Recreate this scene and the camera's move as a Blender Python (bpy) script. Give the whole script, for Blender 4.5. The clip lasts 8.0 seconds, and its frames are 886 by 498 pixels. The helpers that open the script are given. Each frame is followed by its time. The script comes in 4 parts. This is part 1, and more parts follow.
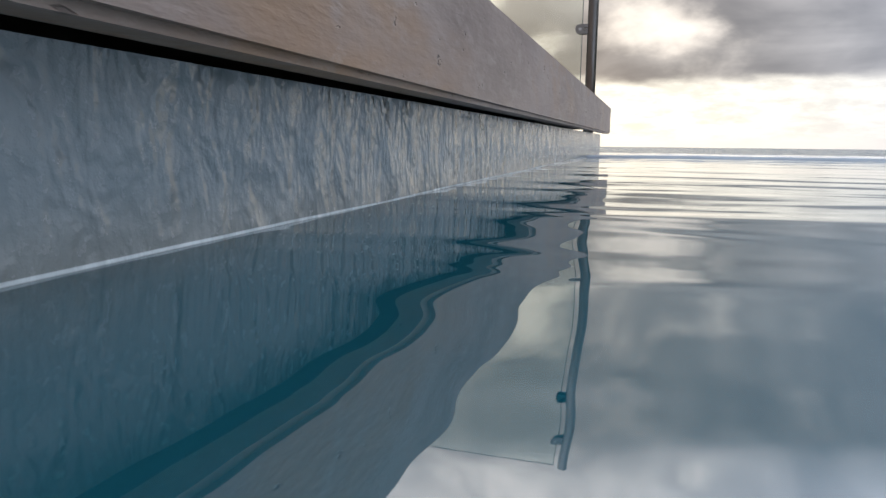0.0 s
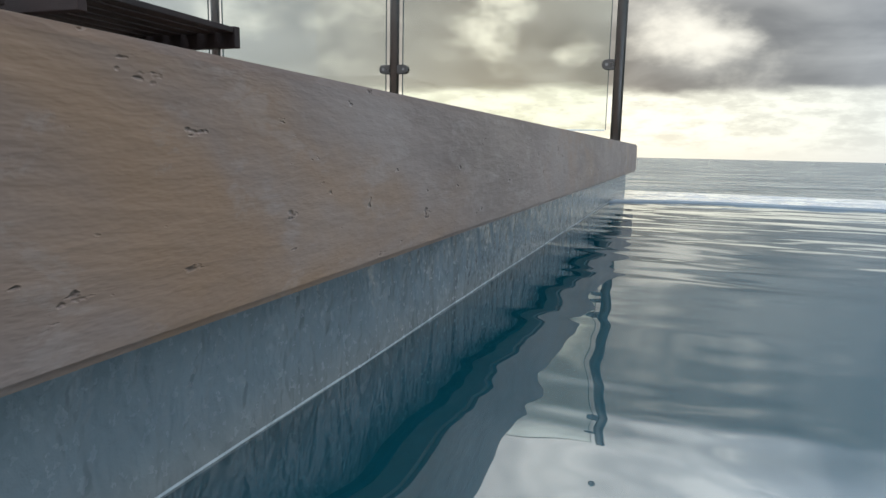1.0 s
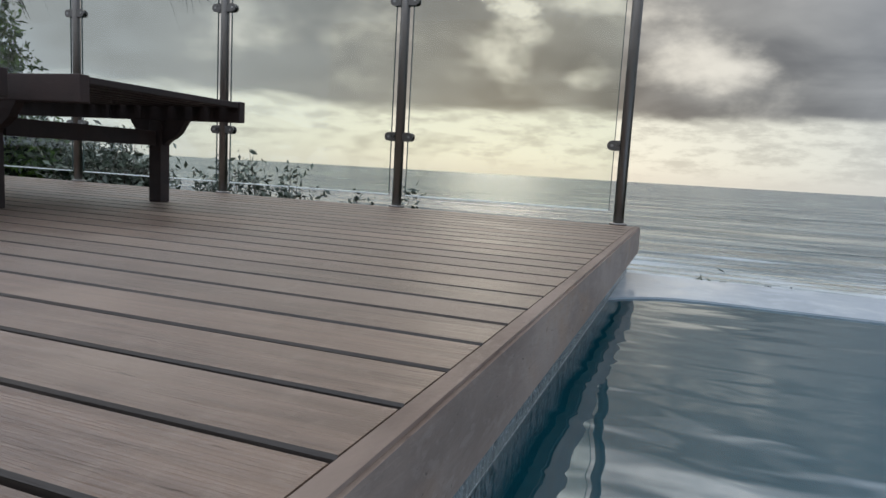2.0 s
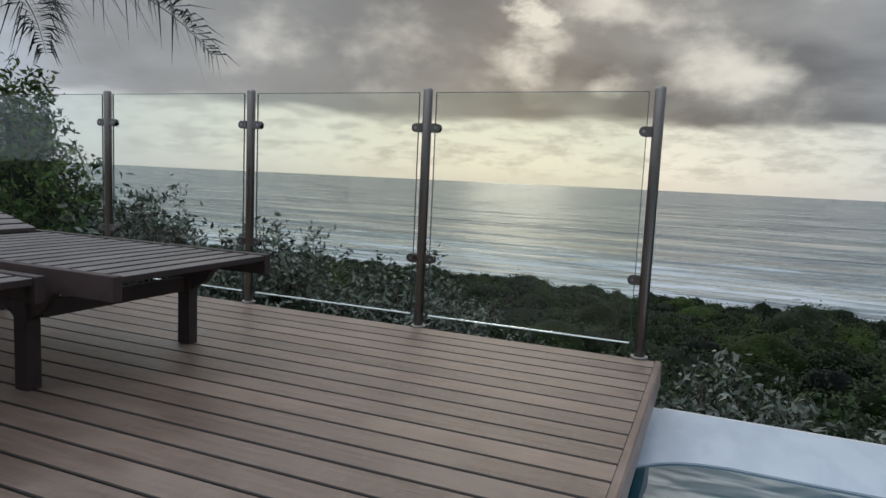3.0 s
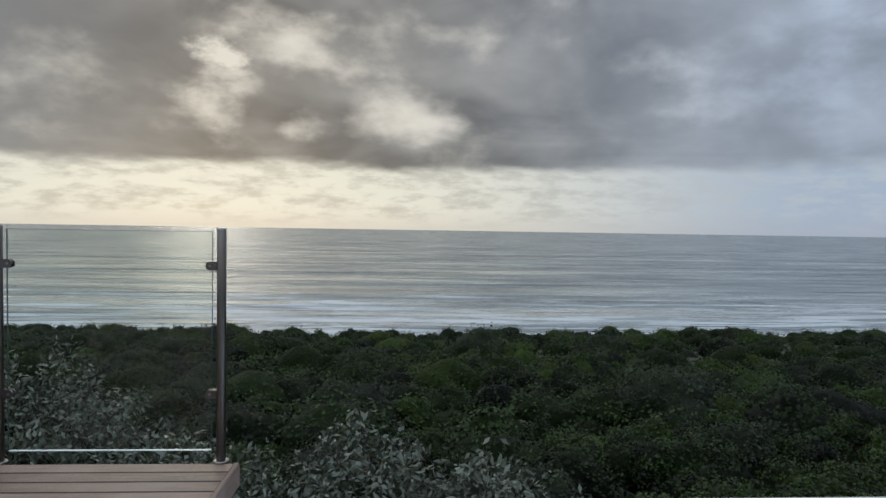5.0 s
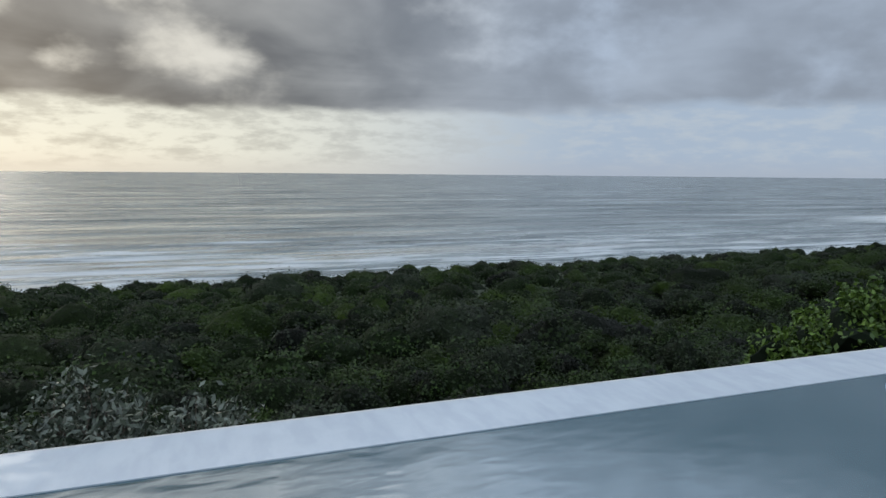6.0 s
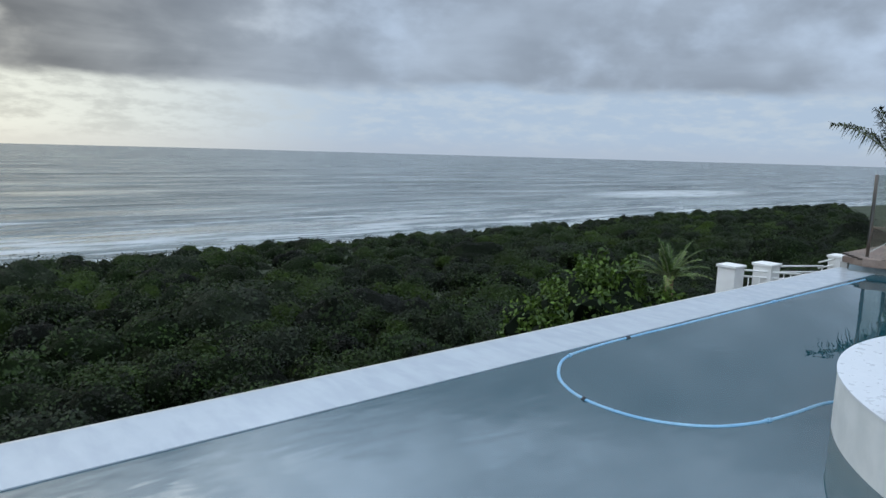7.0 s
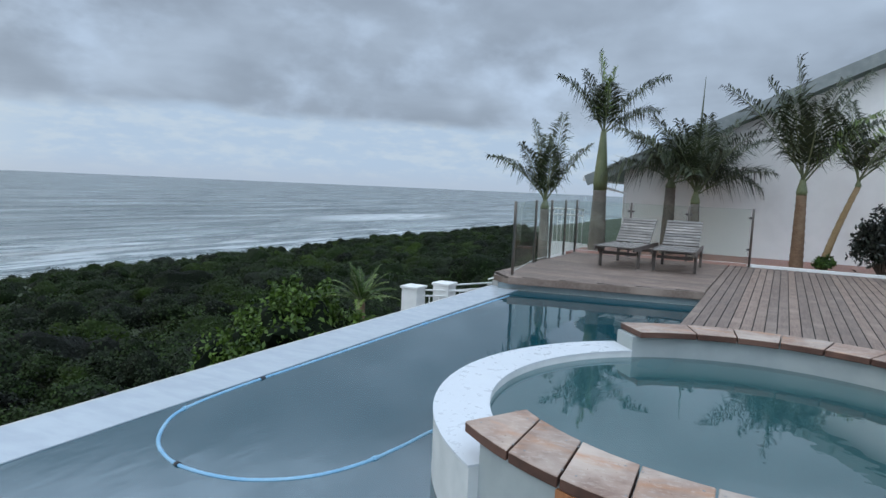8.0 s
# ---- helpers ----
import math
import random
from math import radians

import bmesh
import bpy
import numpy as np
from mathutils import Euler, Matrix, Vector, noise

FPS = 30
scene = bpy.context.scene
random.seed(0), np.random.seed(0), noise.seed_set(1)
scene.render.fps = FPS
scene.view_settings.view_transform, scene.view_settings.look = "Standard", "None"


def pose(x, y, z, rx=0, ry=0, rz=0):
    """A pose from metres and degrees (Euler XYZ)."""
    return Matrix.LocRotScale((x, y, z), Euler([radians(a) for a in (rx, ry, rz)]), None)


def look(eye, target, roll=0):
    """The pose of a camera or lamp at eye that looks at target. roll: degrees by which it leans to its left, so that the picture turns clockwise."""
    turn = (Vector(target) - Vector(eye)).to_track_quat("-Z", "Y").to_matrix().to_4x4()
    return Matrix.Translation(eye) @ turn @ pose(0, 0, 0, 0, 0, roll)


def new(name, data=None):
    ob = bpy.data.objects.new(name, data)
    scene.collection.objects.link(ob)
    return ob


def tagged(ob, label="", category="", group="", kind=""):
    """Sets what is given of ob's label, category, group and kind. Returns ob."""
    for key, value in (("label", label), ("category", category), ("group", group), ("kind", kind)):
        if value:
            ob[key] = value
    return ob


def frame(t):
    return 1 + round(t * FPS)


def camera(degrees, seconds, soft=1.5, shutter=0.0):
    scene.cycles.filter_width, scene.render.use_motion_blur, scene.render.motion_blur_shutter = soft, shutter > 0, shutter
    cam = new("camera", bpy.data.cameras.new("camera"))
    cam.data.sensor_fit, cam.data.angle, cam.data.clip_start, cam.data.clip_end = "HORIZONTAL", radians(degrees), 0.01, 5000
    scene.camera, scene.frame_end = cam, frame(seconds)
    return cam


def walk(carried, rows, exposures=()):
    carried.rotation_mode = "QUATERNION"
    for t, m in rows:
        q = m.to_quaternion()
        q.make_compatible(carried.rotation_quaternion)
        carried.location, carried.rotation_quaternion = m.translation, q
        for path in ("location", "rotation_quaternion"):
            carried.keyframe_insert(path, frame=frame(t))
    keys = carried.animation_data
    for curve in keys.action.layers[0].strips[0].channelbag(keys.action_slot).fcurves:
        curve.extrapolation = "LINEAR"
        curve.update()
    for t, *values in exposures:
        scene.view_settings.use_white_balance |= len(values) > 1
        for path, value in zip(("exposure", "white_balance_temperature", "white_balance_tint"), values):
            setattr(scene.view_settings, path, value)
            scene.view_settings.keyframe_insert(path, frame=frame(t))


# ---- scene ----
cam = camera(68.0, 8.0)
PATH = [
    (0, (0.179, -3.147, -0.159), (-0.422, -1.204, -0.493), 0.53),
    (0.5, (0.187, -3.14, -0.116), (-0.461, -1.2, -0.441), 0.6),
    (1, (0.191, -3.08, -0.039), (-0.48, -1.199, -0.342), 1.2),
    (1.5, (0.211, -3.03, 0.074), (-0.468, -1.17, -0.207), 2.63),
    (1.7, (0.208, -3.022, 0.111), (-0.469, -1.159, -0.152), 3.0),
    (2.8, (0.155, -3.0, 0.663), (-0.59, -1.158, 0.435), 3.0),
    (3, (0.162, -2.996, 0.773), (-0.593, -1.157, 0.553), 2.7),
    (3.5, (0.156, -3.022, 0.956), (-0.544, -1.156, 0.789), 2.3),
    (4, (0.233, -3.134, 1.064), (-0.281, -1.203, 0.972), 1.9),
    (4.5, (0.515, -3.313, 1.15), (0.292, -1.326, 1.099), 1.3),
    (5, (0.832, -3.36, 1.227), (0.946, -1.365, 1.158), 0.9),
    (5.2, (0.971, -3.401, 1.238), (1.222, -1.419, 1.144), 0.8),
    (6.3, (1.81, -4.091, 1.386), (2.656, -2.301, 1.104), 0.9),
    (6.5, (1.973, -4.065, 1.406), (2.926, -2.332, 1.108), 1.3),
    (7, (2.609, -3.917, 1.366), (3.842, -2.371, 1.07), 1.6),
    (7.5, (3.015, -4.035, 1.374), (4.533, -2.757, 1.123), 2.2),
    (8, (3.417, -4.206, 1.41), (5.186, -3.293, 1.216), 2.5),
]
EXPOSURES = [(0.0, 0.62, 6900, 16), (1.0, 0.42, 6650, 8), (1.5, 0.1, 6650, 10), (1.7, 0.02, 6650, 10), (5.2, -0.17, 6600, 10), (6.3, -0.03, 6500, 9), (8.0, 0.16, 6280, 7)]
walk(cam, [(t, look(eye, target, roll)) for t, eye, target, roll in PATH], EXPOSURES)

# ---- world and light ----


class Graph:
    """Small wrapper to write node trees as expressions."""

    def __init__(self, tree):
        self.t = tree
        tree.nodes.clear()

    def node(self, kind):
        return self.t.nodes.new(kind)

    def put(self, socket, value):
        if isinstance(value, bpy.types.NodeSocket):
            self.t.links.new(value, socket)
        elif isinstance(value, (tuple, list)) and socket.type == "RGBA" and len(value) == 3:
            socket.default_value = (*value, 1)
        else:
            socket.default_value = value

    def math(self, op, a, b=0.0, c=0.0, clamp=False):
        n = self.node("ShaderNodeMath")
        n.operation, n.use_clamp = op, clamp
        for s, v in zip(n.inputs, (a, b, c)):
            self.put(s, v)
        return n.outputs[0]

    def vmath(self, op, a, b=(0, 0, 0)):
        n = self.node("ShaderNodeVectorMath")
        n.operation = op
        self.put(n.inputs[0], a)
        self.put(n.inputs[1], b)
        return n.outputs["Value"] if op in ("DOT_PRODUCT", "LENGTH", "DISTANCE") else n.outputs[0]

    def mix(self, f, a, b, blend="MIX"):
        n = self.node("ShaderNodeMix")
        n.data_type, n.blend_type, n.clamp_factor = "RGBA", blend, True
        self.put(n.inputs[0], f)
        self.put(n.inputs[6], a)
        self.put(n.inputs[7], b)
        return n.outputs[2]

    def ramp(self, f, lo, hi, a=0.0, b=1.0):
        n = self.node("ShaderNodeMapRange")
        n.interpolation_type = "SMOOTHSTEP"
        for s, v in zip(n.inputs, (f, lo, hi, a, b)):
            self.put(s, v)
        return n.outputs[0]

    def noise(self, vec, scale, detail=3.0, rough=0.5, w=None, distort=0.0):
        n = self.node("ShaderNodeTexNoise")
        if w is not None:
            n.noise_dimensions = "4D"
            self.put(n.inputs["W"], w)
        self.put(n.inputs["Vector"], vec)
        self.put(n.inputs["Scale"], scale)
        self.put(n.inputs["Detail"], detail)
        self.put(n.inputs["Roughness"], rough)
        self.put(n.inputs["Distortion"], distort)
        return n.outputs[0]

    def split(self, vec):
        n = self.node("ShaderNodeSeparateXYZ")
        self.put(n.inputs[0], vec)
        return n.outputs

    def join(self, x, y, z):
        n = self.node("ShaderNodeCombineXYZ")
        for s, v in zip(n.inputs, (x, y, z)):
            self.put(s, v)
        return n.outputs[0]

    def bump(self, height, distance, strength=1.0, normal=None):
        n = self.node("ShaderNodeBump")
        self.put(n.inputs["Height"], height)
        self.put(n.inputs["Distance"], distance)
        self.put(n.inputs["Strength"], strength)
        if normal is not None:
            self.put(n.inputs["Normal"], normal)
        return n.outputs[0]


def material(name):
    m = bpy.data.materials.new(name)
    m.use_nodes = True
    g = Graph(m.node_tree)
    out = g.node("ShaderNodeOutputMaterial")
    sh = g.node("ShaderNodeBsdfPrincipled")
    g.t.links.new(sh.outputs[0], out.inputs[0])
    g.s = sh.inputs
    return m, g


SUN_WAY = Vector((-0.27, 0.935, 0.235)).normalized()   # towards the veiled sun

world = bpy.data.worlds.new("overcast_sky")
scene.world = world
world.use_nodes = True
g = Graph(world.node_tree)
out = g.node("ShaderNodeOutputWorld")
back = g.node("ShaderNodeBackground")
g.t.links.new(back.outputs[0], out.inputs[0])
sky = g.node("ShaderNodeTexSky")
sky.sky_type, sky.sun_disc = "NISHITA", False
sky.sun_elevation = math.asin(SUN_WAY.z)
sky.sun_rotation = math.atan2(SUN_WAY.x, SUN_WAY.y)
d = g.node("ShaderNodeTexCoord").outputs["Generated"]
dx, dy, dz = g.split(d)
near_sun = g.vmath("DOT_PRODUCT", g.vmath("NORMALIZE", g.join(dx, dy, 0.0)), (SUN_WAY.x, SUN_WAY.y, 0.0))
warm = g.ramp(near_sun, 0.62, 1.0)
# the layer overhead, seen in perspective
h = g.math("ADD", g.math("MAXIMUM", dz, 0.0), 0.07)
p = g.join(g.math("DIVIDE", dx, h), g.math("DIVIDE", dy, h), 0.0)
p2 = g.join(g.math("MULTIPLY", dx, 3.2), g.math("MULTIPLY", dy, 3.2), g.math("MULTIPLY", dz, 5.5))
big = g.noise(p, 0.55, 5.0, 0.52, distort=0.4)
fine = g.noise(p2, 2.4, 5.0, 0.48, distort=0.4)
soft = g.noise(p2, 1.1, 3.0, 0.5, distort=0.6)
body = g.math("ADD", g.math("MULTIPLY", big, 0.4), g.math("ADD", g.math("MULTIPLY", fine, 0.36), g.math("MULTIPLY", soft, 0.44)))


tear = g.node("ShaderNodeTexNoise")
g.put(tear.inputs["Vector"], g.vmath("MULTIPLY", d, (1, 1, 1.8)))
g.put(tear.inputs["Scale"], 7.0)
g.put(tear.inputs["Detail"], 6.0)
g.put(tear.inputs["Roughness"], 0.6)
torn = g.vmath("ADD", d, g.vmath("MULTIPLY", g.vmath("SUBTRACT", tear.outputs["Color"], (0.5, 0.5, 0.5)), (0.16, 0.16, 0.10)))
ragged = g.noise(g.vmath("ADD", g.vmath("MULTIPLY", d, (1, 1, 1.7)), (3.1, 1.7, 0.4)), 6.5, 5.0, 0.52)


def gap(x, y, z, wide, much):
    """A thin place in the cloud round a direction."""
    c = Vector((x, y, z)).normalized()
    dist = g.vmath("DISTANCE", g.vmath("MULTIPLY", torn, (1, 1, 1.7)), (c.x, c.y, c.z * 1.7))
    return g.math("MULTIPLY", g.ramp(dist, wide, 0.0), much)


gaps = None
for row in ((-0.264, 0.936, 0.231, 0.05, 1.7), (-0.254, 0.944, 0.21, 0.06, 1.0), (-0.226, 0.956, 0.189, 0.07, 1.0), (-0.272, 0.95, 0.157, 0.08, 0.9),
            (-0.157, 0.975, 0.154, 0.08, 0.9), (-0.178, 0.95, 0.257, 0.11, 1.0), (-0.131, 0.954, 0.275, 0.12, 1.0), (-0.059, 0.962, 0.268, 0.11, 0.7),
            (0.079, 0.957, 0.279, 0.11, 0.8), (0.016, 0.986, 0.168, 0.12, 0.85), (0.0, 0.991, 0.14, 0.10, 0.65), (0.53, 0.81, 0.257, 0.17, 0.8),
            (-0.602, 0.778, 0.178, 0.17, 0.9), (-0.49, 0.85, 0.185, 0.16, 0.5), (0.5, 0.86, 0.2, 0.25, 0.5), (0.80, 0.60, 0.16, 0.3, 0.55), (0.93, 0.3, 0.2, 0.3, 0.55)):
    v = gap(*row)
    gaps = v if gaps is None else g.math("MAXIMUM", gaps, v)
shade = g.ramp(body, 0.46, 0.80)
dark = g.mix(warm, (0.272, 0.32, 0.398), (0.105, 0.108, 0.114))
dark = g.mix(g.ramp(dx, -0.22, -0.62, 0.0, 0.9), dark, (0.26, 0.272, 0.284))
light = g.mix(warm, (0.41, 0.485, 0.60), (0.35, 0.35, 0.34))
cloud = g.mix(shade, dark, light)
gap_colour = g.mix(warm, (0.52, 0.63, 0.80), (0.86, 0.83, 0.74))
cloud = g.mix(g.ramp(g.math("ADD", ragged, g.math("MULTIPLY", gaps, 0.27)), 0.54, 0.92, 0.0, 0.9), cloud, gap_colour)
# the clear strip under the layer's ragged base, down to the horizon
base_line = g.math("ADD", 0.088, g.math("MULTIPLY", g.math("SUBTRACT", g.noise(g.join(dx, dy, g.math("MULTIPLY", dz, 3.0)), 5.0, 5.0, 0.55), 0.5), 0.05))
strip = g.ramp(g.math("SUBTRACT", dz, base_line), 0.010, -0.010)
puffs = g.ramp(g.noise(g.join(g.math("MULTIPLY", dx, 9.0), g.math("MULTIPLY", dy, 9.0), g.math("MULTIPLY", dz, 30.0)), 2.2, 6.0, 0.6), 0.42, 0.66)
strip_colour = g.mix(warm, (0.41, 0.51, 0.65), (0.86, 0.86, 0.75))
strip_puff = g.mix(warm, (0.48, 0.56, 0.66), (0.60, 0.60, 0.53))
strip_colour = g.mix(puffs, strip_colour, strip_puff)
strip_colour = g.mix(g.ramp(dz, 0.03, -0.01), strip_colour, g.mix(warm, (0.42, 0.49, 0.60), (0.74, 0.73, 0.65)))
cloud = g.mix(strip, cloud, strip_colour)
# overcast: the layer grows brighter towards the zenith
zenith = g.math("MULTIPLY", g.math("ADD", 1.0, g.math("MULTIPLY", g.ramp(dz, 0.33, 0.47), g.ramp(near_sun, 0.45, 1.0, 1.25, 4.4))), g.ramp(g.vmath("DOT_PRODUCT", d, (-0.7, -0.7, 0.3)), 0.0, 0.7, 1.0, 1.9))
cloud = g.mix(1.0, cloud, g.join(zenith, zenith, zenith), "MULTIPLY")
cloud = g.mix(0.97, g.mix(1.0, sky.outputs[0], (0.1, 0.1, 0.1), "MULTIPLY"), cloud)
g.put(back.inputs[0], cloud)
back.inputs[1].default_value = 1.0

sun_data = bpy.data.lights.new("sun", "SUN")
sun_data.energy, sun_data.angle, sun_data.color = 0.12, radians(9), (1.0, 0.93, 0.8)
sun = new("sun", sun_data)
sun.matrix_world = look((SUN_WAY * 50)[:], (0, 0, 0))

# ---- materials ----
def coords(g, kind="Object"):
    return g.node("ShaderNodeTexCoord").outputs[kind]


def rand(g):
    return g.node("ShaderNodeObjectInfo").outputs["Random"]


def island(g):
    return g.node("ShaderNodeNewGeometry").outputs["Random Per Island"]


def wood(name, dark, mid, light, stain=None, along=(1.2, 14, 14), rough=0.7, relief=0.0015, fibres=0.5, scars=0.0, flakes=0.0):
    """Weathered timber; the grain runs along x (or where along is small)."""
    m, g = material(name)
    r = rand(g)
    v = g.vmath("MULTIPLY", coords(g), along)
    w = g.math("MULTIPLY", r, 40.0)
    grain = g.noise(v, 3.0, 6.0, 0.6, w, 0.6)
    fibre = g.noise(g.vmath("MULTIPLY", v, (1.5, 4, 4)), 5.0, 3.0, 0.6, w)
    cloud = g.noise(coords(g), 2.3, 4.0, 0.55, w, 0.3)
    c = g.mix(g.ramp(grain, 0.3, 0.72), dark, mid)
    c = g.mix(g.ramp(cloud, 0.42, 0.75), c, light)
    c = g.mix(g.ramp(fibre, 0.62, 0.8, 0.0, fibres), c, dark)
    if stain:
        c = g.mix(g.ramp(g.noise(g.vmath("MULTIPLY", coords(g), (1, 0.5, 1.2)), 4.5, 4.0, 0.6, g.math("ADD", w, 3.0), 0.8), 0.5, 0.72, 0.0, 0.75), c, stain)
    c = g.mix(1.0, c, g.mix(r, (0.82, 0.82, 0.82), (1.12, 1.08, 1.05)), "MULTIPLY")
    if flakes:
        c = g.mix(g.ramp(g.noise(g.vmath("MULTIPLY", coords(g), (1.6, 0.8, 1.6)), 24.0, 8.0, 0.7, g.math("ADD", w, 7.0), 0.4), 0.53, 0.61, 0.0, flakes), c, light)
    nick = g.ramp(g.noise(g.vmath("MULTIPLY", v, (1.0, 1.6, 1.0)), 17.0, 3.0, 0.55, g.math("ADD", w, 5.0), 0.3), 0.66, 0.72, 0.0, scars)
    c = g.mix(nick, c, tuple(q * 0.35 for q in dark))
    g.put(g.s["Base Color"], c)
    g.put(g.s["Roughness"], g.ramp(cloud, 0.3, 0.8, rough - 0.12, rough + 0.12))
    h = g.math("SUBTRACT", g.math("ADD", grain, g.math("MULTIPLY", fibre, 0.6)), nick)
    g.put(g.s["Normal"], g.bump(h, relief))
    return m


DECK = wood("deck_timber", (0.098, 0.062, 0.044), (0.174, 0.117, 0.086), (0.232, 0.173, 0.132), rough=0.5, relief=0.003, scars=0.5, flakes=0.25)
BEAM_TOP = wood("beam_top_timber", (0.11, 0.072, 0.053), (0.185, 0.127, 0.097), (0.245, 0.185, 0.147), None, (6, 1.2, 6), 0.7, 0.003, 0.3, 0.5, 0.3)
BOARD_EDGE = wood("dark_board_edge", (0.02, 0.015, 0.012), (0.035, 0.026, 0.02), (0.05, 0.038, 0.03))
FASCIA = wood("fascia_timber", (0.18, 0.13, 0.108), (0.28, 0.212, 0.178), (0.38, 0.312, 0.272), (0.34, 0.2, 0.105), (6, 1.6, 6), 0.55, 0.002, 0.35, 0.6, 0.28)
FAR_DECK = wood("far_deck_timber", (0.13, 0.092, 0.074), (0.235, 0.178, 0.148), (0.31, 0.248, 0.208))
LOUNGER = wood("lounger_hardwood", (0.012, 0.006, 0.005), (0.025, 0.012, 0.01), (0.042, 0.024, 0.02), None, (6, 6, 6), 0.7)
SLAT = wood("lounger_slat", (0.04, 0.032, 0.03), (0.09, 0.074, 0.07), (0.15, 0.128, 0.12), None, (10, 1.2, 10), 0.5)
GREY_SLAT = wood("silvered_slat", (0.13, 0.12, 0.112), (0.23, 0.22, 0.205), (0.33, 0.315, 0.3), None, (10, 1.2, 10), 0.6)
GREY_WOOD = wood("silvered_frame", (0.055, 0.045, 0.04), (0.1, 0.085, 0.075), (0.16, 0.14, 0.128), None, (6, 6, 6), 0.6)
COPING = wood("coping_timber", (0.2, 0.13, 0.1), (0.36, 0.27, 0.22), (0.5, 0.43, 0.375), (0.42, 0.2, 0.09), (3, 3, 3), 0.6, 0.002, 0.4, 0.6, 0.4)
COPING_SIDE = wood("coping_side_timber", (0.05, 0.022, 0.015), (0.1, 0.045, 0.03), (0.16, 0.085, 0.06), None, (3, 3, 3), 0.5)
CLADDING = wood("cladding_timber", (0.25, 0.1, 0.04), (0.42, 0.18, 0.07), (0.5, 0.26, 0.12), None, (14, 14, 1.2), 0.55)


def plaster(name, a, b, dirt, scale=6.0, relief=0.006, stretch=(1, 1, 1), rough=0.6, line=None):
    m, g = material(name)
    v = coords(g)
    n1 = g.noise(g.vmath("MULTIPLY", v, stretch), scale, 3.0, 0.5, distort=0.25)
    n2 = g.noise(v, scale * 4, 3.0, 0.6)
    n3 = g.noise(v, 1.3, 5.0, 0.6)
    c = g.mix(g.ramp(n1, 0.3, 0.7), a, b)
    c = g.mix(g.ramp(n3, 0.5, 0.8, 0.0, 0.6), c, dirt)
    if line:
        z = g.split(v)[2]
        wob = g.math("MULTIPLY", g.math("SUBTRACT", n3, 0.5), 0.008)
        zz = g.math("ADD", z, wob)
        c = g.mix(g.math("MULTIPLY", g.ramp(zz, line + 0.04, line - 0.004), 0.35), c, (0.32, 0.3, 0.24))
        c = g.mix(g.ramp(g.math("ABSOLUTE", g.math("SUBTRACT", zz, line + 0.0008)), 0.0013, 0.0005), c, (0.7, 0.76, 0.76))
    g.put(g.s["Base Color"], c)
    g.put(g.s["Roughness"], g.ramp(n2, 0.3, 0.7, rough - 0.1, rough + 0.1))
    g.put(g.s["Normal"], g.bump(g.math("ADD", n1, g.math("MULTIPLY", n2, 0.08)), relief))
    return m


WATER_Z = -0.2122
POOL_SIDE = plaster("blue_grey_plaster", (0.178, 0.226, 0.246), (0.21, 0.258, 0.276), (0.17, 0.21, 0.222), 36.0, 0.012, (1, 0.9, 0.5), 0.2, WATER_Z)
POOL_BED = plaster("pool_bed_plaster", (0.26, 0.52, 0.58), (0.30, 0.58, 0.63), (0.22, 0.48, 0.54), 2.0, 0.002)
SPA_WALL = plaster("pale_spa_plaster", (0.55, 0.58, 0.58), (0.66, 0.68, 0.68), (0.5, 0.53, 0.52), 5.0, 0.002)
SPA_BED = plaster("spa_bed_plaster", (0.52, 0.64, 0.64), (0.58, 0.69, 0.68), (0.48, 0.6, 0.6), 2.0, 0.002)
# grey plaster, its tone partly the painted shade under the coping
SPA_HIGH = plaster("shaded_grey_spa_plaster", (0.33, 0.37, 0.375), (0.38, 0.42, 0.42), (0.29, 0.33, 0.33), 5.0, 0.002)
RIM = plaster("white_rim", (0.58, 0.61, 0.64), (0.6, 0.63, 0.66), (0.57, 0.6, 0.63), 4.0, 0.0002, rough=0.35)
WEIR = plaster("wet_white_weir", (0.38, 0.425, 0.47), (0.43, 0.475, 0.515), (0.37, 0.415, 0.46), 3.0, 0.0012, (3, 1, 1), 0.14)
HOUSE = plaster("white_house_plaster", (0.8, 0.79, 0.77), (0.84, 0.83, 0.81), (0.76, 0.75, 0.73), 3.0, 0.003, rough=0.8)
CONCRETE = plaster("concrete", (0.38, 0.38, 0.36), (0.46, 0.45, 0.43), (0.3, 0.3, 0.28), 5.0, 0.004, rough=0.8)
WHITE_PAINT = plaster("white_paint", (0.78, 0.78, 0.77), (0.82, 0.82, 0.81), (0.7, 0.7, 0.68), 5.0, 0.001, rough=0.5)
ROOF = plaster("grey_roof_sheet", (0.20, 0.225, 0.225), (0.25, 0.275, 0.27), (0.17, 0.19, 0.19), 6.0, 0.002, rough=0.45)

m, g = material("brick_paving")
b = g.node("ShaderNodeTexBrick")
g.put(b.inputs["Vector"], coords(g))
b.inputs["Scale"].default_value = 4.5
b.inputs["Color1"].default_value = (0.4, 0.14, 0.09, 1)
b.inputs["Color2"].default_value = (0.32, 0.11, 0.08, 1)
b.inputs["Mortar"].default_value = (0.4, 0.36, 0.32, 1)
g.put(g.s["Base Color"], g.mix(g.noise(coords(g), 9.0), b.outputs[0], (0.3, 0.16, 0.12)))
g.put(g.s["Normal"], g.bump(b.outputs[1], -0.004))
PAVING = m


